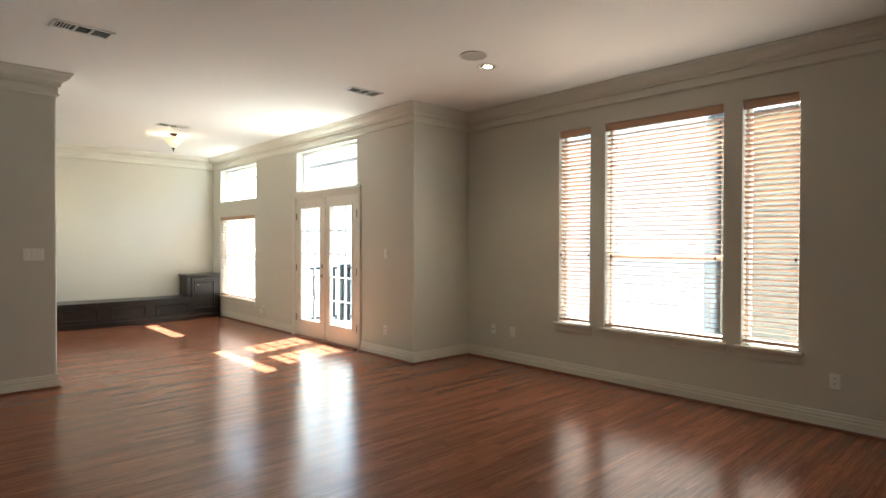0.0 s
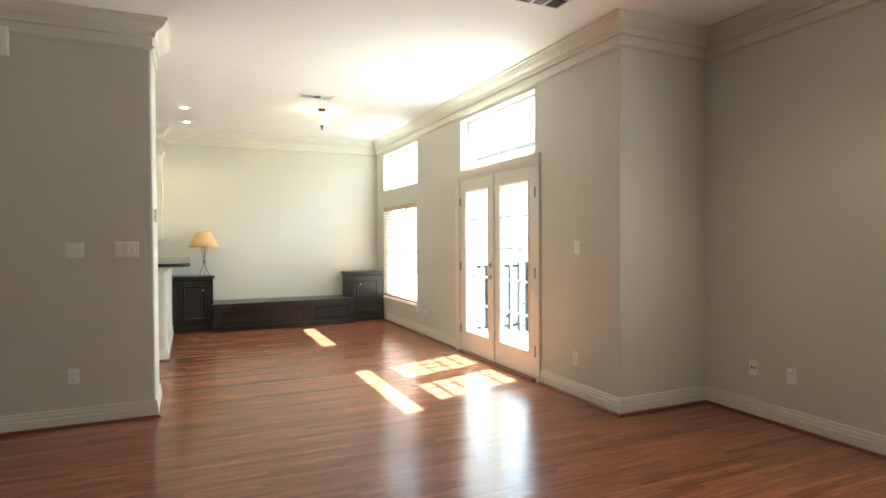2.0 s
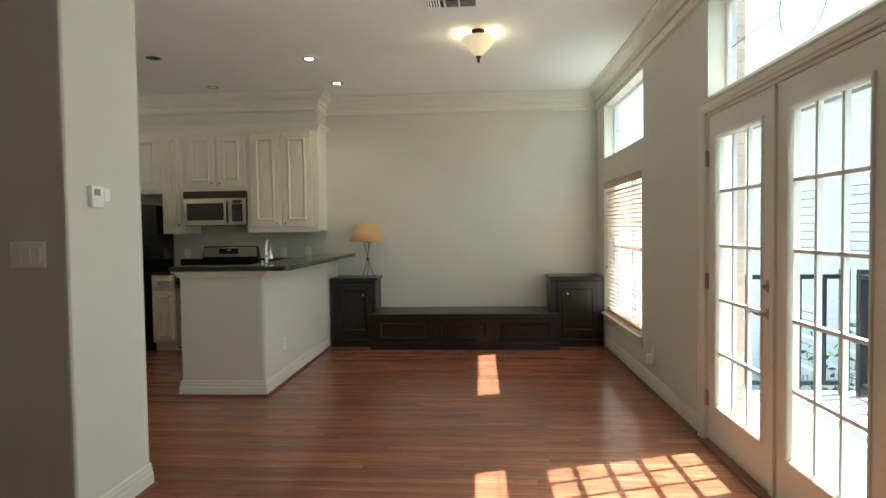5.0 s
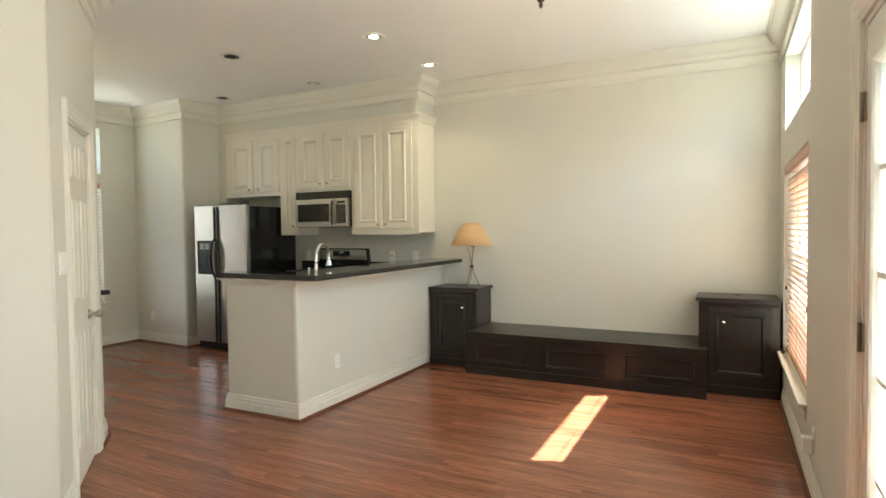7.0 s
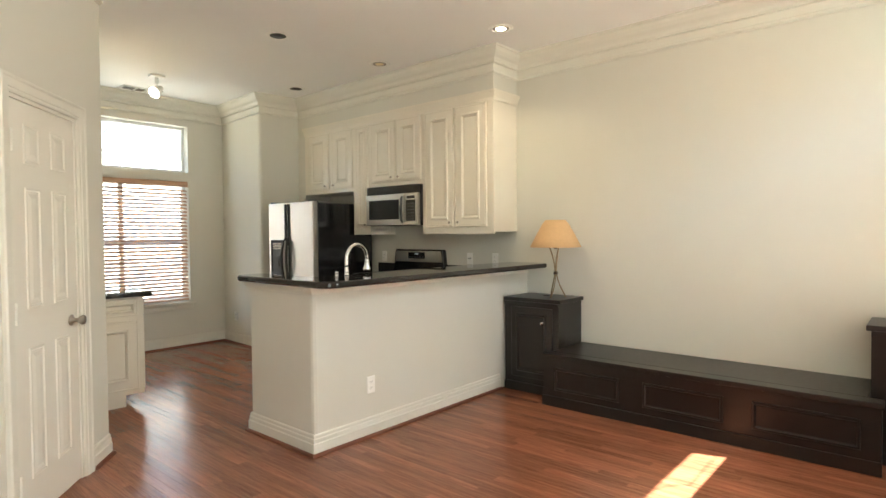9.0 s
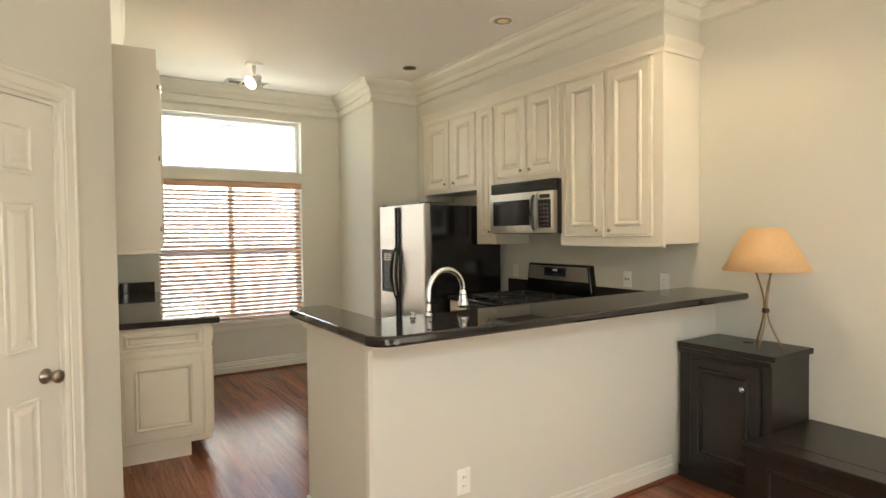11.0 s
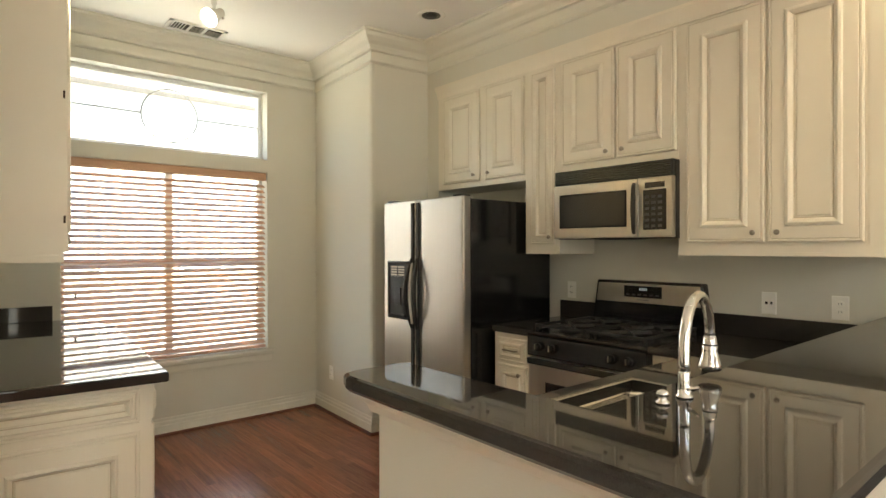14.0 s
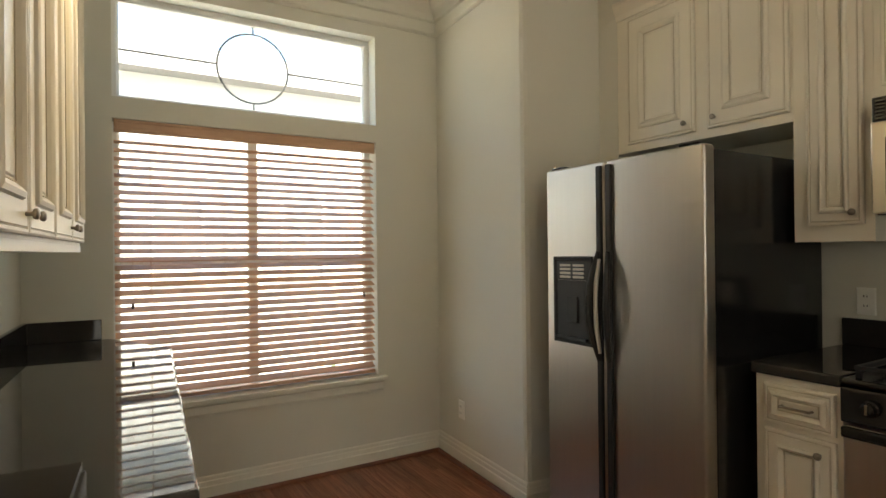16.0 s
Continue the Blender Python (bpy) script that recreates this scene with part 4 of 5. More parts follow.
part("backsplash", bx(0, 0.298, FAR - 11.034, FAR - 11.012, 0.9305, 1.045, bevel=0.003), GRANITE, fc)
rb = thing("base_cabinet", pose(0.112, 11.06, 0), "cream corner base cabinet with a drawer", "cabinet")
part("body", bx(0, 0.255, 0, FAR - 11.062, 0.10, 0.889), CREAM, rb)
part("toe_kick", bx(0, 0.255, 0.06, FAR - 11.062, 0.0, 0.099), CREAM, rb)
drawer_front(rb, 0.03, 0.24, 0.72, 0.862, -0.0005)
cab_door(rb, 0.03, 0.24, 0.13, 0.70, -0.0005, (0.21, 0.65))
sb = thing("base_cabinet", pose(0.37, 11.665, 0, 0, 0, -90), "cream sink base cabinet behind the half wall", "cabinet")
part("body", bx(0.002, 2.26, 0.0, 0.575, 0.10, 0.72), CREAM, sb)
part("apron_rail", bx(0.002, 2.26, 0.0, 0.02, 0.7205, 0.889), CREAM, sb)
part("toe_kick", bx(0.002, 2.26, 0.06, 0.575, 0.0, 0.099), CREAM, sb)
for i in range(3):
    a = 0.66 + i * 0.53
    cab_door(sb, a, a + 0.51, 0.13, 0.70, -0.0005, (a + 0.46, 0.65))

rc = thing("countertop", pose(0, 0, 0.93), "L-shaped black granite counter with an undermount sink", "countertop")
flat = Matrix(((1, 0, 0, 0), (0, 0, 1, 0), (0, -1, 0, 0), (0, 0, 0, 1)))
part("slab", moved(pierced(0.112, 0.949, 9.402, FAR - 0.002, 0.0395, [(0.112, 0.35, 9.402, 11.03), (0.43, 0.88, 9.50, 10.35)]), flat), GRANITE, rc)
part("front_edge", tube([(0.112, 11.03, -0.02), (0.35, 11.03, -0.02), (0.35, 9.41, -0.02)], 0.0195, 12), GRANITE, rc)
part("backsplash", bx(0.112, 0.949, FAR - 0.024, FAR - 0.002, 0.0005, 0.115, bevel=0.003), GRANITE, rc)
sk = thing("sink", pose(0, 0, 0.89), "stainless steel undermount kitchen sink", "sink")
basin = bmesh.new()
loops = []
for inset, z, rad in ((-0.015, 0.0, 0.05), (0.0, 0.0, 0.05), (0.004, -0.01, 0.05), (0.012, -0.15, 0.05), (0.05, -0.165, 0.04)):
    x0, x1, y0, y1 = 0.43 + inset, 0.88 - inset, 9.50 + inset, 10.35 - inset
    lp = []
    for cx, cy, a0 in ((x1 - rad, y1 - rad, 0), (x0 + rad, y1 - rad, 90), (x0 + rad, y0 + rad, 180), (x1 - rad, y0 + rad, 270)):
        for k in range(6):
            a = radians(a0 + 18 * k)
            lp.append(basin.verts.new((cx + rad * math.cos(a), cy + rad * math.sin(a), z)))
    loops.append(lp)
for p, q in zip(loops, loops[1:]):
    for k in range(24):
        basin.faces.new((p[k], p[(k + 1) % 24], q[(k + 1) % 24], q[k]))
basin.faces.new(loops[-1])
part("basin", basin, mat("bright_steel_rim", (0.70, 0.68, 0.62), 0.25, 1.0), sk, smooth=True)
part("rim", moved(ring(0.412, 0.898, 9.482, 10.368, [(0, -0.0405), (0, -0.0425), (0.006, -0.0445), (0.020, -0.0435), (0.026, -0.0405)]), flat), mat("bright_steel_rim", (0.70, 0.68, 0.62), 0.25, 1.0), sk, "bright steel sink rim")
part("drain", lathe([(0.04, -0.1645), (0.04, -0.160), (0.025, -0.162), (0.002, -0.163)], 20, Matrix.Translation((0.65, 10.15, 0))), CHROME, sk, smooth=True)

fa = thing("faucet", pose(0.985, 9.63, 1.099), "polished chrome gooseneck pull-down kitchen faucet", "faucet")
part("base", lathe([(0.018, 0), (0.018, 0.004), (0.0138, 0.007), (0.0128, 0.02), (0.0126, 0.05), (0.0118, 0.055)], 24), CHROME, fa, smooth=True)
arc = [(0, 0, 0.045), (0, 0, 0.07), (0, 0, 0.10)]
reach = 0.115
for k in range(1, 17):
    a = math.pi - k * math.pi * 1.03 / 16
    d = reach + reach * math.cos(a)
    arc.append((-0.21 * d, 0.978 * d, 0.10 + 0.105 * math.sin(a)))
part("neck", tube(arc, 0.0118, 14), CHROME, fa, smooth=True)
tip = Vector(arc[-1])
part("head_ring", lathe([(0.0172, -0.0092), (0.0185, -0.0105), (0.0185, -0.0125), (0.0172, -0.0138)], 20, Matrix.Translation(tip)), MATTE, fa, "dark ring on the spray head")
part("spray_head", lathe([(0.0135, 0.01), (0.016, 0.0), (0.016, -0.010), (0.019, -0.014), (0.017, -0.024), (0.021, -0.040), (0.027, -0.058), (0.027, -0.070), (0.02, -0.074)], 20, Matrix.Translation(tip)), CHROME, fa, smooth=True)
part("handle", tube([(0.010, -0.004, 0.02), (0.022, -0.008, 0.022), (0.036, -0.012, 0.028)], [0.006, 0.005, 0.0035], 10), CHROME, fa, smooth=True)
dp = thing("soap_dispenser", pose(0.98, 9.55, 1.099), "small chrome soap dispenser beside the faucet", "dispenser")
part("stem", lathe([(0.014, 0), (0.014, 0.004), (0.008, 0.008), (0.007, 0.015)], 16), CHROME, dp, smooth=True)
part("pump_cap", lathe([(0.011, 0.015), (0.0125, 0.019), (0.011, 0.025), (0.004, 0.028)], 16), CHROME, dp, smooth=True)


def bar_top():
    b = thing("bar_top", pose(0, 0, 1.058), "polished dark granite L-shaped bar top with rounded corner", "countertop")
    bm = bmesh.new()
    pts = [(0.292, 9.25), (0.305, 9.212), (0.345, 9.195), (1.22, 9.178)]
    r, cx, cy = 0.10, 1.345 - 0.10, 9.177 + 0.10
    pts += [(cx + r * math.cos(radians(a)), cy + r * math.sin(radians(a))) for a in range(-80, 1, 10)]
    pts += [(1.345, FAR - 0.075), (1.20, FAR - 0.003), (0.90, FAR - 0.003), (0.90, 9.42), (0.292, 9.42)]
    prof = [(0.010, 0.0), (0.0, 0.010), (0.0, 0.030), (0.004, 0.037), (0.011, 0.040)]
    n = len(pts)
    loops = []
    for inset, z in prof:
        lp = []
        for i in range(n):
            p, a, c = Vector(pts[i]), Vector(pts[i - 1]), Vector(pts[(i + 1) % n])
            d1, d2 = (p - a).normalized(), (c - p).normalized()
            n1, n2 = Vector((-d1.y, d1.x)), Vector((-d2.y, d2.x))
            q = p + (n1 + n2) / max(0.3, 1 + n1.dot(n2)) * inset
            lp.append(bm.verts.new((q.x, q.y, z)))
        loops.append(lp)
    for p, q in zip(loops, loops[1:]):
        for k in range(n):
            bm.faces.new((p[k], p[(k + 1) % n], q[(k + 1) % n], q[k]))
    bm.faces.new(loops[0])
    bm.faces.new(loops[-1])
    part("slab", bm, GRANITE, b)
    part("apron_trim", sweep([(COLUMN_X, FAR - 0.004), (COLUMN_X, 9.27), (0.37, 9.27), (0.37, 9.399)], [(0.0005, -0.055), (0.012, -0.055), (0.02, -0.035), (0.035, -0.02), (0.05, -0.012), (0.05, -0.001), (0.0005, -0.001)]), TRIM, b, "greige bed moulding under the bar")


bar_top()


# ---- appliances ----
def fridge():
    f = thing("refrigerator", pose(-1.84, 10.81, 0), "stainless side-by-side refrigerator with black sides", "refrigerator")
    W, T = 0.85, 1.735
    part("body", bx(0.008, W - 0.008, 0.072, FAR - 10.88, 0.03, T - 0.015, bevel=0.006), BLACK, f, "black textured side panels")
    part("toe_grille", bx(0.015, W - 0.015, 0.03, 0.07, 0.02, 0.10), MATTE, f)
    for x in (0.05, W - 0.09):
        part("foot", bx(x, x + 0.04, 0.09, 0.13, 0.0, 0.031), MATTE, f)
        part("hinge_cover", bx(x - 0.03, x + 0.05, 0.02, 0.10, T - 0.014, T + 0.012, bevel=0.005), BLACK, f)
    fz = part("freezer_door", bx(0, 0.375, 0.0, 0.068, 0.105, T, bevel=0.016, seg=4), STEEL, f, "brushed stainless freezer door")
    fd = part("fridge_door", bx(0.383, W, 0.0, 0.068, 0.105, T, bevel=0.016, seg=4), STEEL, f, "brushed stainless refrigerator door")
    for door, x, s in ((fz, 0.352, -1), (fd, 0.406, 1)):
        h = part("handle_strip", bx(x - 0.014, x + 0.014, -0.016, 0.001, 0.112, T - 0.02, bevel=0.006), MATTE, door, "black full-height handle strip")
        pts = [(x + s * 0.024 * math.sin(math.pi * k / 12), -0.016 - 0.040 * math.sin(math.pi * k / 12), 0.87 + 0.47 * k / 12) for k in range(13)]
        part("handle_grip", tube(pts, [0.010 + 0.004 * math.sin(math.pi * k / 12) for k in range(13)], 12), MATTE, h, "black bowed grip", smooth=True)
        inner = [(x + s * (0.010 * math.sin(math.pi * k / 12) - 0.004), -0.018 - 0.012 * math.sin(math.pi * k / 12), 0.90 + 0.41 * k / 12) for k in range(13)]
        part("grip_inlay", tube(inner, 0.0095, 10), mat("grey_grip_inlay", (0.62, 0.61, 0.57), 0.5, vary=0.05), h, "pale grey grip inlay", smooth=True)
    dx0, dx1, dz0, dz1 = 0.055, 0.305, 0.915, 1.32
    dsp = part("dispenser", ring(dx0, dx1, dz0, dz1, [(0, 0.0), (0.004, -0.010), (0.016, -0.010), (0.022, -0.001), (0.022, 0.0005), (0, 0.0005)]), MATTE, fz, "black ice and water dispenser")
    part("cavity", bx(dx0 + 0.021, dx1 - 0.021, -0.002, 0.0, dz0 + 0.021, dz1 - 0.11), MATTE, dsp)
    part("control_face", bx(dx0 + 0.021, dx1 - 0.021, -0.006, -0.0005, dz1 - 0.109, dz1 - 0.021), MATTE, dsp)
    for i in range(2):
        for j in range(4):
            part("button", bx(dx0 + 0.045 + i * 0.085, dx0 + 0.115 + i * 0.085, -0.008, -0.0055, dz1 - 0.046 - j * 0.018, dz1 - 0.036 - j * 0.018, bevel=0.002), NICKEL, dsp)
    part("paddle", bx(dx0 + 0.09, dx0 + 0.16, -0.012, -0.002, dz0 + 0.10, dz0 + 0.22, bevel=0.004), MATTE, dsp)
    part("drip_tray", bx(dx0 + 0.03, dx1 - 0.03, -0.02, -0.002, dz0 + 0.022, dz0 + 0.034), MATTE, dsp)


fridge()


def tapered(bm, w):
    """Draws the sides in towards the top."""
    for v in bm.verts:
        v.co.x += (w / 2 - v.co.x) / (w / 2) * 0.032 * min(1.0, max(0.0, (v.co.z - 0.98) / 0.22))
    return bm


def gas_range():
    r = thing("gas_range", pose(-0.645, 11.01, 0), "stainless and black gas range with four knobs", "range")
    W, D = 0.76, FAR - 11.004
    part("body", bx(0.002, W - 0.002, 0.045, D, 0.03, 0.905), BLACK, r)
    part("storage_drawer", bx(0.004, W - 0.004, 0.005, 0.044, 0.05, 0.195, bevel=0.006), STEEL, r, "stainless storage drawer")
    od = part("oven_door", bx(0.004, W - 0.004, 0.0, 0.044, 0.205, 0.775, bevel=0.008), STEEL, r, "stainless oven door")
    part("window", panel(0.13, W - 0.13, 0.34, 0.645, [(0, 0.001), (0, -0.003), (0.008, -0.004), (0.012, -0.002)]), BLACK, od, "dark oven window")
    part("handle", bx(0.006, W - 0.006, -0.022, 0.002, 0.738, 0.774, bevel=0.008), BLACK, od, "black full-width door lip")
    cp = part("control_panel", moved(bx(0.002, W - 0.002, -0.012, 0.044, 0.785, 0.900, bevel=0.008), Matrix.Identity(4)), BLACK, r, "black sloping control panel")
    for x in (0.09, 0.19, W - 0.19, W - 0.09):
        k = part("knob", lathe([(0.026, 0), (0.026, 0.01), (0.021, 0.014), (0.020, 0.032), (0.014, 0.035)], 18, Matrix.Translation((x, -0.012, 0.845)) @ Matrix.Rotation(radians(90), 4, "X")), BLACK, cp)
        part("knob_mark", bx(x - 0.003, x + 0.003, -0.051, -0.0465, 0.832, 0.862), NICKEL, k)
    ct = part("cooktop", bx(0.0, W, -0.006, D - 0.07, 0.906, 0.926, bevel=0.007), BLACK, r, "black enamel cooktop")
    for bxx in (0.19, W - 0.19):
        for byy in (0.15, 0.43):
            part("burner", lathe([(0.055, 0.926), (0.055, 0.934), (0.038, 0.936), (0.038, 0.946), (0.03, 0.950), (0.004, 0.951)], 20, Matrix.Translation((bxx, byy, 0))), MATTE, ct)
    for gx in (0.03, W / 2 + 0.01):
        g = bmesh.new()
        w = W / 2 - 0.04
        for yy in (0.03, 0.30, 0.565):
            box(g, gx, gx + w, yy - 0.006, yy + 0.006, 0.953, 0.967)
        for xx in (gx + 0.006, gx + w - 0.006):
            box(g, xx - 0.006, xx + 0.006, 0.03, 0.565, 0.953, 0.967)
        for byy in (0.15, 0.43):
            for ang in (45, 135):
                box(g, -0.125, 0.125, -0.005, 0.005, 0.956, 0.972)
                g.verts.ensure_lookup_table()
                vs = g.verts[-8:]
                bmesh.ops.rotate(g, verts=vs, cent=(0, 0, 0), matrix=Matrix.Rotation(radians(ang), 3, "Z"))
                bmesh.ops.translate(g, verts=vs, vec=(gx + w / 2, byy, 0))
        for xx in (gx + 0.006, gx + w - 0.006):
            for yy in (0.04, 0.55):
                box(g, xx - 0.007, xx + 0.007, yy - 0.007, yy + 0.007, 0.925, 0.954)
        part("grate", g, MATTE, ct, "cast iron grate")
    bg = part("backguard", tapered(box(bx(0.0, W, D - 0.068, D - 0.002, 0.98, 1.205, bevel=0.014, seg=3), 0.0, W, D - 0.066, D - 0.002, 0.906, 0.99), W), BLACK, r, "black backguard")
    part("control_fascia", tapered(bx(0.018, W - 0.018, D - 0.073, D - 0.067, 1.070, 1.188, bevel=0.003), W), STEEL, bg, "brushed stainless fascia")
    ds = part("clock_display", bx(0.235, 0.485, D - 0.076, D - 0.072, 1.105, 1.175), BLACK, bg)
    for i in range(4):
        part("clock_digit", bx(0.34 + i * 0.014, 0.348 + i * 0.014, D - 0.0768, D - 0.0758, 1.148, 1.163), glow("pale_digit", (0.55, 0.65, 0.7), 0.05), ds)
    for i in range(6):
        part("key", bx(0.25 + i * 0.039, 0.272 + i * 0.039, D - 0.0768, D - 0.0758, 1.117, 1.125), KEY, ds)
    part("maker_mark", bx(0.32, 0.40, D - 0.0738, D - 0.0728, 1.087, 1.093), LEAD, bg)


gas_range()


def microwave():
    m = thing("microwave", pose(-0.655, 11.275, 1.462), "stainless over-range microwave with black vent grille", "microwave")
    W, HH, D = 0.762, 0.413, FAR - 11.279
    part("body", bx(0, W, 0.03, D, 0, HH, bevel=0.004), BLACK, m, "black case")
    vg = part("vent_grille", bx(0.0, W, 0.0, 0.029, HH - 0.085, HH, bevel=0.004), MATTE, m)
    for i in range(6):
        part("louvre", bx(0.012, W - 0.012, -0.003, 0.0005, HH - 0.079 + i * 0.0125, HH - 0.073 + i * 0.0125), BLACK, vg)
    dr = part("door", bx(0.0, 0.565, -0.012, 0.029, 0.004, HH - 0.088, bevel=0.006), STEEL, m, "stainless door")
    part("window", panel(0.045, 0.50, 0.065, HH - 0.145, [(0, -0.011), (0, -0.0145), (0.006, -0.0155), (0.01, -0.0135)]), BLACK, dr, "dark glass window")
    part("handle", tube([(0.545, -0.012, 0.03), (0.555, -0.035, 0.055), (0.562, -0.050, 0.16), (0.555, -0.035, 0.27), (0.545, -0.012, 0.295)], [0.011, 0.012, 0.014, 0.012, 0.011], 12), MATTE, dr, "black bowed handle", smooth=True)
    cpn = part("control_panel", bx(0.568, W, -0.012, 0.029, 0.004, HH - 0.088, bevel=0.006), STEEL, m)
    kp = part("keypad", bx(0.60, W - 0.03, -0.0135, -0.0115, 0.045, HH - 0.155), BLACK, cpn)
    part("display", bx(0.61, W - 0.04, -0.0135, -0.0115, HH - 0.145, HH - 0.115), BLACK, cpn)
    for i in range(3):
        for j in range(6):
            part("key", bx(0.612 + i * 0.037, 0.634 + i * 0.037, -0.0148, -0.0133, 0.058 + j * 0.031, 0.072 + j * 0.031), KEY, kp)
    part("underside_lamp", bx(0.25, 0.50, 0.10, 0.2, -0.003, 0.002), MATTE, m)


microwave()


# ---- outdoors ----
ground = structure("ground", bx(-600, 600, -600, 600, -3.3, -3.2), mat("pale_paving", (0.50, 0.485, 0.45), 0.95, vary=0.15, scale=0.8, bump=0.5, bump_scale=6), "pale paved ground far below the balcony", "ground")
deck = structure("balcony_floor", bx(DOORS + DEEP + 0.003, 6.15, JOG + DEEP + 0.003, 9.72, -0.25, -0.06), CONCRETE, "pale concrete balcony floor", "balcony")


def railing(m, length, label):
    """Rail along local y."""
    r = thing("balcony_railing", m, label, "railing", "balcony railings")
    part("top_rail", bx(-0.035, 0.035, 0, length, 0.98, 1.02, bevel=0.006), IRON, r)
    part("bottom_rail", bx(-0.02, 0.02, 0, length, 0.08, 0.115), IRON, r)
    me = bpy.data.meshes.new("baluster")
    bm = bx(-0.012, 0.012, -0.024, 0.024, 0.115, 0.98)
    bm.to_mesh(me)
    bm.free()
    me.materials.append(IRON)
    n = int(length / 0.19)
    for i in range(1, n):
        b = new("baluster", me)
        b.parent, b.location = r, (0, i * length / n, 0)
    for y in (0.03, length - 0.03):
        part("post", bx(-0.032, 0.032, y - 0.03, y + 0.03, 0.0, 1.06, bevel=0.004), IRON, r)


railing(pose(6.05, 5.80, -0.06), 3.78, "black balcony railing with flat balusters")
railing(pose(5.98, 9.62, -0.06, 0, 0, 90), 1.42, "black balcony side railing with flat balusters")


def brick_pier(x0, x1, y0, y1, z0, z1, label):
    p = thing("brick_pier", pose(x0, y0, z0), label, "pier")
    w, d, h = x1 - x0, y1 - y0, z1 - z0
    part("core", bx(0.008, w - 0.008, 0.008, d - 0.008, 0, h), MORTAR, p)
    me = {}
    rows = int(h / 0.075)
    for j in range(rows):
        for side in (0, 1):
            L = w if side == 0 else d
            n = max(1, round(L / 0.21))
            bl = L / n
            key = (side, round(bl, 4))
            if key not in me:
                bm = bx(0.005, bl - 0.005, 0.0, 0.0078, 0.005, 0.070) if side == 0 else bx(0.0, 0.0078, 0.005, bl - 0.005, 0.005, 0.070)
                me[key] = bpy.data.meshes.new("brick")
                bm.to_mesh(me[key])
                bm.free()
                me[key].materials.append(BRICK)
            for i in range(n):
                b = new("brick", me[key])
                b.parent = p
                b.location = (i * bl, 0, j * 0.075) if side == 0 else (-0.0002, i * bl, j * 0.075)
    return p


brick_pier(DOORS + DEEP + 0.004, 4.615, 8.45, 9.08, -0.05, 3.2, "red brick pier beside the balcony doors")


def house(name, x, y, w, h, z0, rz, wall, windows, label, roof=1.6):
    hs = thing(name, pose(x, y, z0, 0, 0, rz), label, "building")
    part("wall", pierced(-w / 2, w / 2, 0, h, 6.0, []), wall, hs)
    rf = bmesh.new()
    vs = [rf.verts.new(p) for p in ((-w / 2 - 0.4, -0.4, h), (w / 2 + 0.4, -0.4, h), (w / 2 + 0.4, 6.4, h), (-w / 2 - 0.4, 6.4, h), (-w / 2 + 2, 3, h + roof), (w / 2 - 2, 3, h + roof))]
    for q in ((0, 1, 5, 4), (2, 3, 4, 5), (1, 2, 5), (3, 0, 4), (0, 3, 2, 1)):
        rf.faces.new([vs[i] for i in q])
    part("roof", rf, mat("grey_shingle", (0.18, 0.17, 0.16), 0.9, vary=0.3, scale=20), hs)
    for a, b, c, d in windows:
        wn_ = part("window", ring(a, b, c, d, [(0, 0.0), (0, -0.05), (0.08, -0.05), (0.08, 0.0)]), VINYL, hs)
        part("pane", bx(a + 0.07, b - 0.07, -0.012, -0.002, c + 0.07, d - 0.07), mat("dim_window_glass", (0.10, 0.12, 0.12), 0.12, vary=0.2), wn_)
        part("sash_rail", bx(a + 0.07, b - 0.07, -0.03, -0.013, (c + d) / 2 - 0.03, (c + d) / 2 + 0.03), VINYL, wn_)
    if wall is SIDING:
        bm = bmesh.new()
        for j in range(int(h / 0.2)):
            box(bm, -w / 2, w / 2, -0.014, -0.001, j * 0.2 + 0.012, j * 0.2 + 0.19)
        part("siding_boards", bm, SIDING, hs)
    return hs


# across the balcony (seen along +x) and beyond the kitchen window (seen along -x)
house("apartment_building", 11.0, 14.5, 19.0, 7.4, -3.2, -90, SIDING, [(a, a + 0.9, c, c + 1.6) for a in (-7.0, -5.2, -3.2, -1.2, 0.9, 3.0, 5.6) for c in (1.0, 3.9)], "pale siding apartment building with sash windows")
house("brick_house", 11.5, -1.7, 13.2, 7.0, -3.2, -90, mat("pale_brick", (0.27, 0.23, 0.175), 0.9, vary=0.3, scale=9, bump=0.5, bump_scale=40), [(a, a + 1.0, c, c + 1.5) for a in (-3.5, 0.5, 3.0) for c in (1.0, 4.0)], "tan brick house across the side yard")
house("townhouse", -10.5, 10.0, 15.0, 7.6, -3.2, 90, SIDING, [(a, a + 0.9, c, c + 1.6) for a in (-4.6, -2.4, -0.4, 1.8, 4.0) for c in (1.0, 4.0)], "pale siding townhouse across the street")


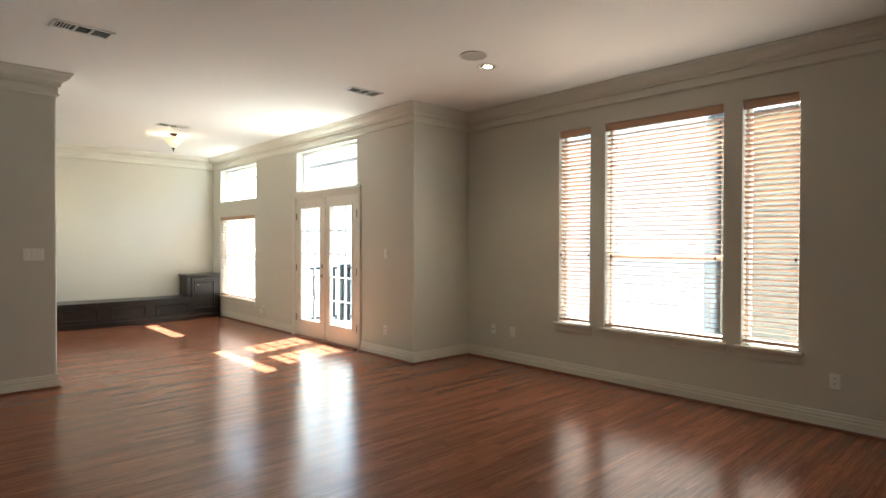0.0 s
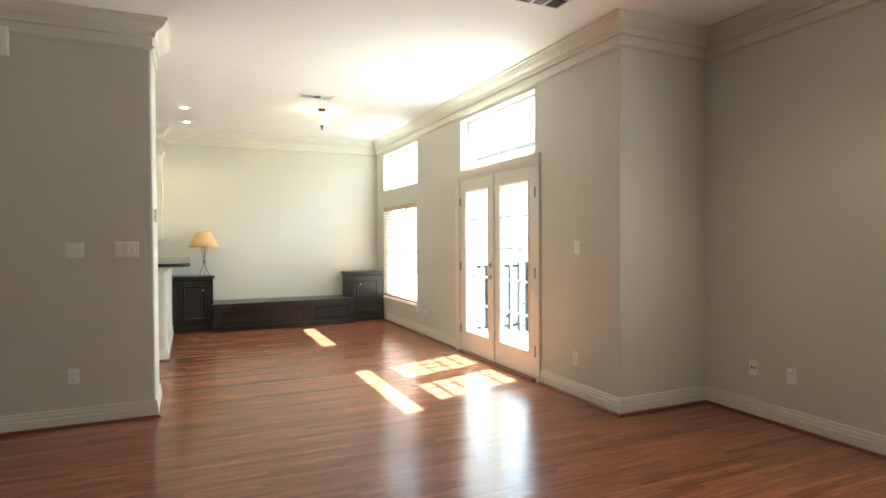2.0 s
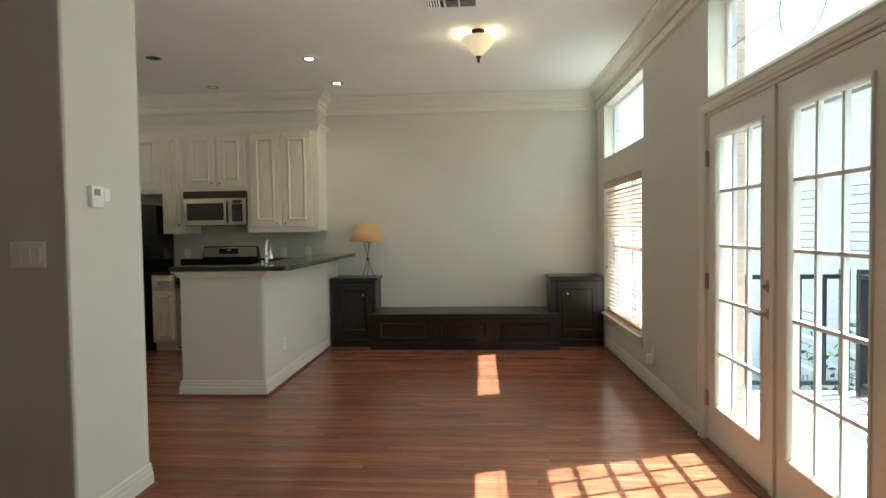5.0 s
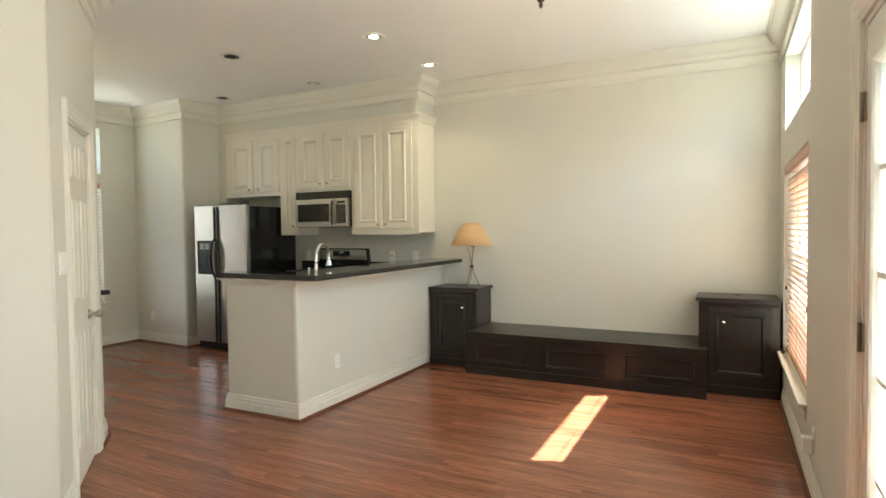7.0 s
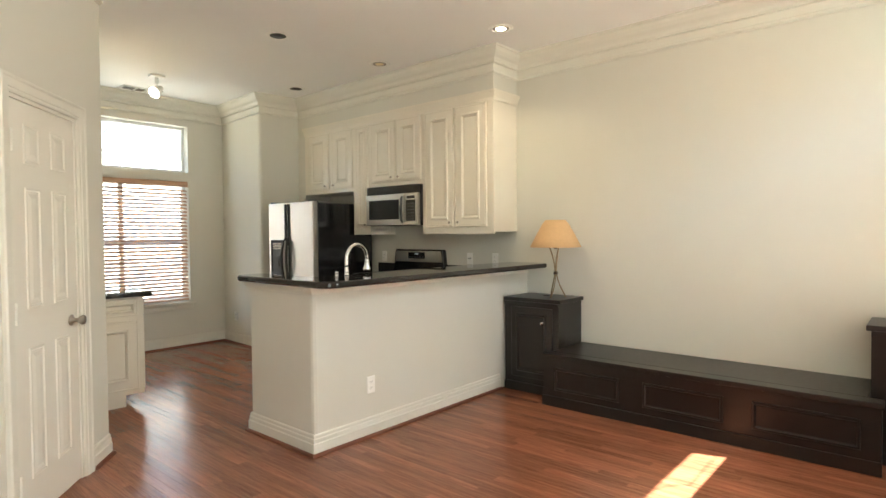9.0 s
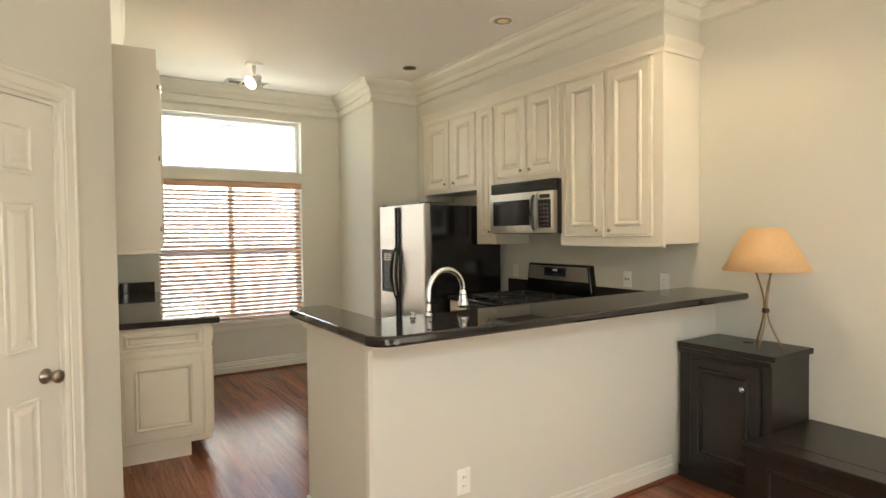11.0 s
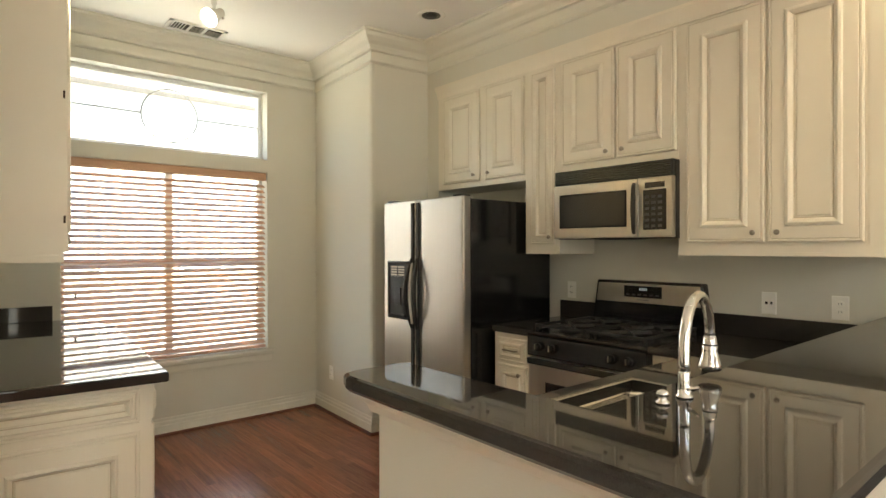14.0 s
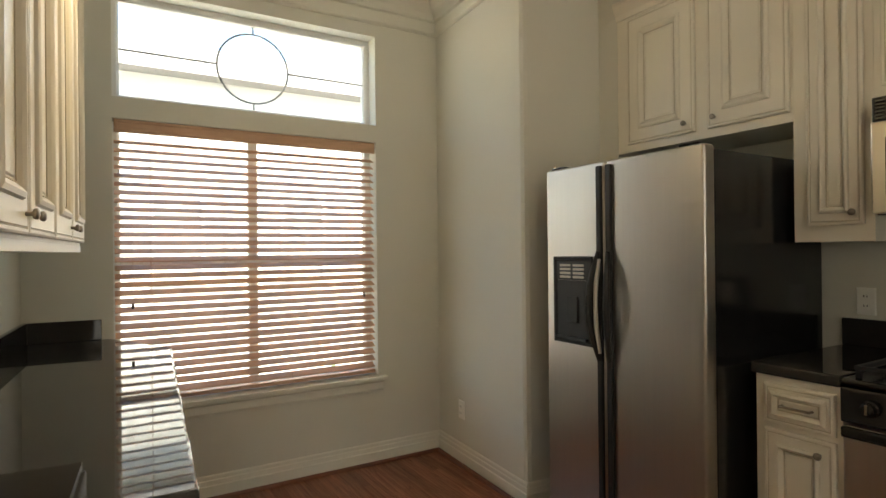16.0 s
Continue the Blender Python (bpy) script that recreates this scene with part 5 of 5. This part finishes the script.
def bush(x, y, z, r, seed):
    rnd = random.Random(seed)
    b = thing("shrub", pose(x, y, z), "leafy green shrub beyond the railing", "shrub", "shrubs")
    part("stem", tube([(0, 0, 0), (0.05, 0.02, r * 0.8)], [0.05, 0.02], 6), mat("bark", (0.09, 0.06, 0.04), 0.9), b)
    verts, faces = [], []
    for i in range(900):
        d = Vector((rnd.gauss(0, 1), rnd.gauss(0, 1), rnd.gauss(0, 1))).normalized() * r * rnd.uniform(0.45, 1.05) * (0.8 + 0.3 * math.sin(i * 0.37))
        c = d + Vector((0, 0, r))
        u = Vector((rnd.uniform(-1, 1), rnd.uniform(-1, 1), rnd.uniform(-1, 1))).normalized() * 0.07
        v = u.orthogonal().normalized() * 0.035
        k = len(verts)
        verts += [c - u, c + v, c + u, c - v]
        faces.append((k, k + 1, k + 2, k + 3))
    me = bpy.data.meshes.new("foliage")
    me.from_pydata(verts, [], faces)
    me.materials.append(mat("leaf_green", (0.06, 0.11, 0.03), 0.6, vary=0.4, scale=8))
    ob = new("foliage", me)
    ob.parent = b


bush(8.3, 13.2, -3.2, 1.6, 1)
bush(8.6, 9.5, -3.2, 1.4, 2)
bush(-6.2, 9.0, -3.2, 1.6, 3)
bush(-6.6, 11.2, -3.2, 1.5, 4)

# ---- strip oak floor ----
OAK_ONE, OAK_REST = oak("oak_board", False), oak("oak_boards", True)
STRIP = 0.0572
rnd = random.Random(7)
shapes, rest_v, rest_f = {}, [], []
LENGTHS = [0.5, 0.65, 0.8, 0.95, 1.1, 1.3, 1.5]
y = BACK_Y
while y < FAR:
    y1 = min(y + STRIP, FAR)
    xa = WEST if y > 8.3 else BACK_X
    xb = EAST if y1 <= JOG else DOORS
    x = xa - rnd.choice((0.0, 0.2, 0.35))
    while x < xb:
        L = rnd.choice(LENGTHS)
        a, b = max(x, xa), min(x + L, xb)
        if b - a > 0.02:
            near = 5.95 < y < 8.9 and a > 1.15 and b < DOORS - 0.01 and a == x and b == x + L
            lift = -rnd.random() * 0.0003
            g = 0.0004
            if near:
                if L not in shapes:
                    bm = bx(0.0, L - 0.0006, 0.0, STRIP - 2 * g, -0.0118, 0.0, bevel=0.0004, seg=1)
                    me = bpy.data.meshes.new("floor_board")
                    bm.to_mesh(me)
                    bm.free()
                    me.materials.append(OAK_ONE)
                    shapes[L] = me
                ob = new("floor_board", shapes[L])
                ob.parent, ob.location = FLOOR, (a, y + g, lift)
            else:
                k = len(rest_v)
                p, q, r, s = a, b - 0.0006, y + g, y1 - g
                rest_v += [(p, r, -0.0118), (q, r, -0.0118), (q, s, -0.0118), (p, s, -0.0118), (p, r, lift), (q, r, lift), (q, s, lift), (p, s, lift)]
                rest_f += [(k + 4, k + 5, k + 6, k + 7), (k, k + 1, k + 5, k + 4), (k + 1, k + 2, k + 6, k + 5), (k + 2, k + 3, k + 7, k + 6), (k + 3, k, k + 4, k + 7)]
        x += L
    y += STRIP
me = bpy.data.meshes.new("floor_boards")
me.from_pydata(rest_v, [], rest_f)
me.materials.append(OAK_REST)
ob = new("floor_boards", me)
ob.parent = FLOOR
tagged(ob, "red-brown oak floor strips", kind="stuff")
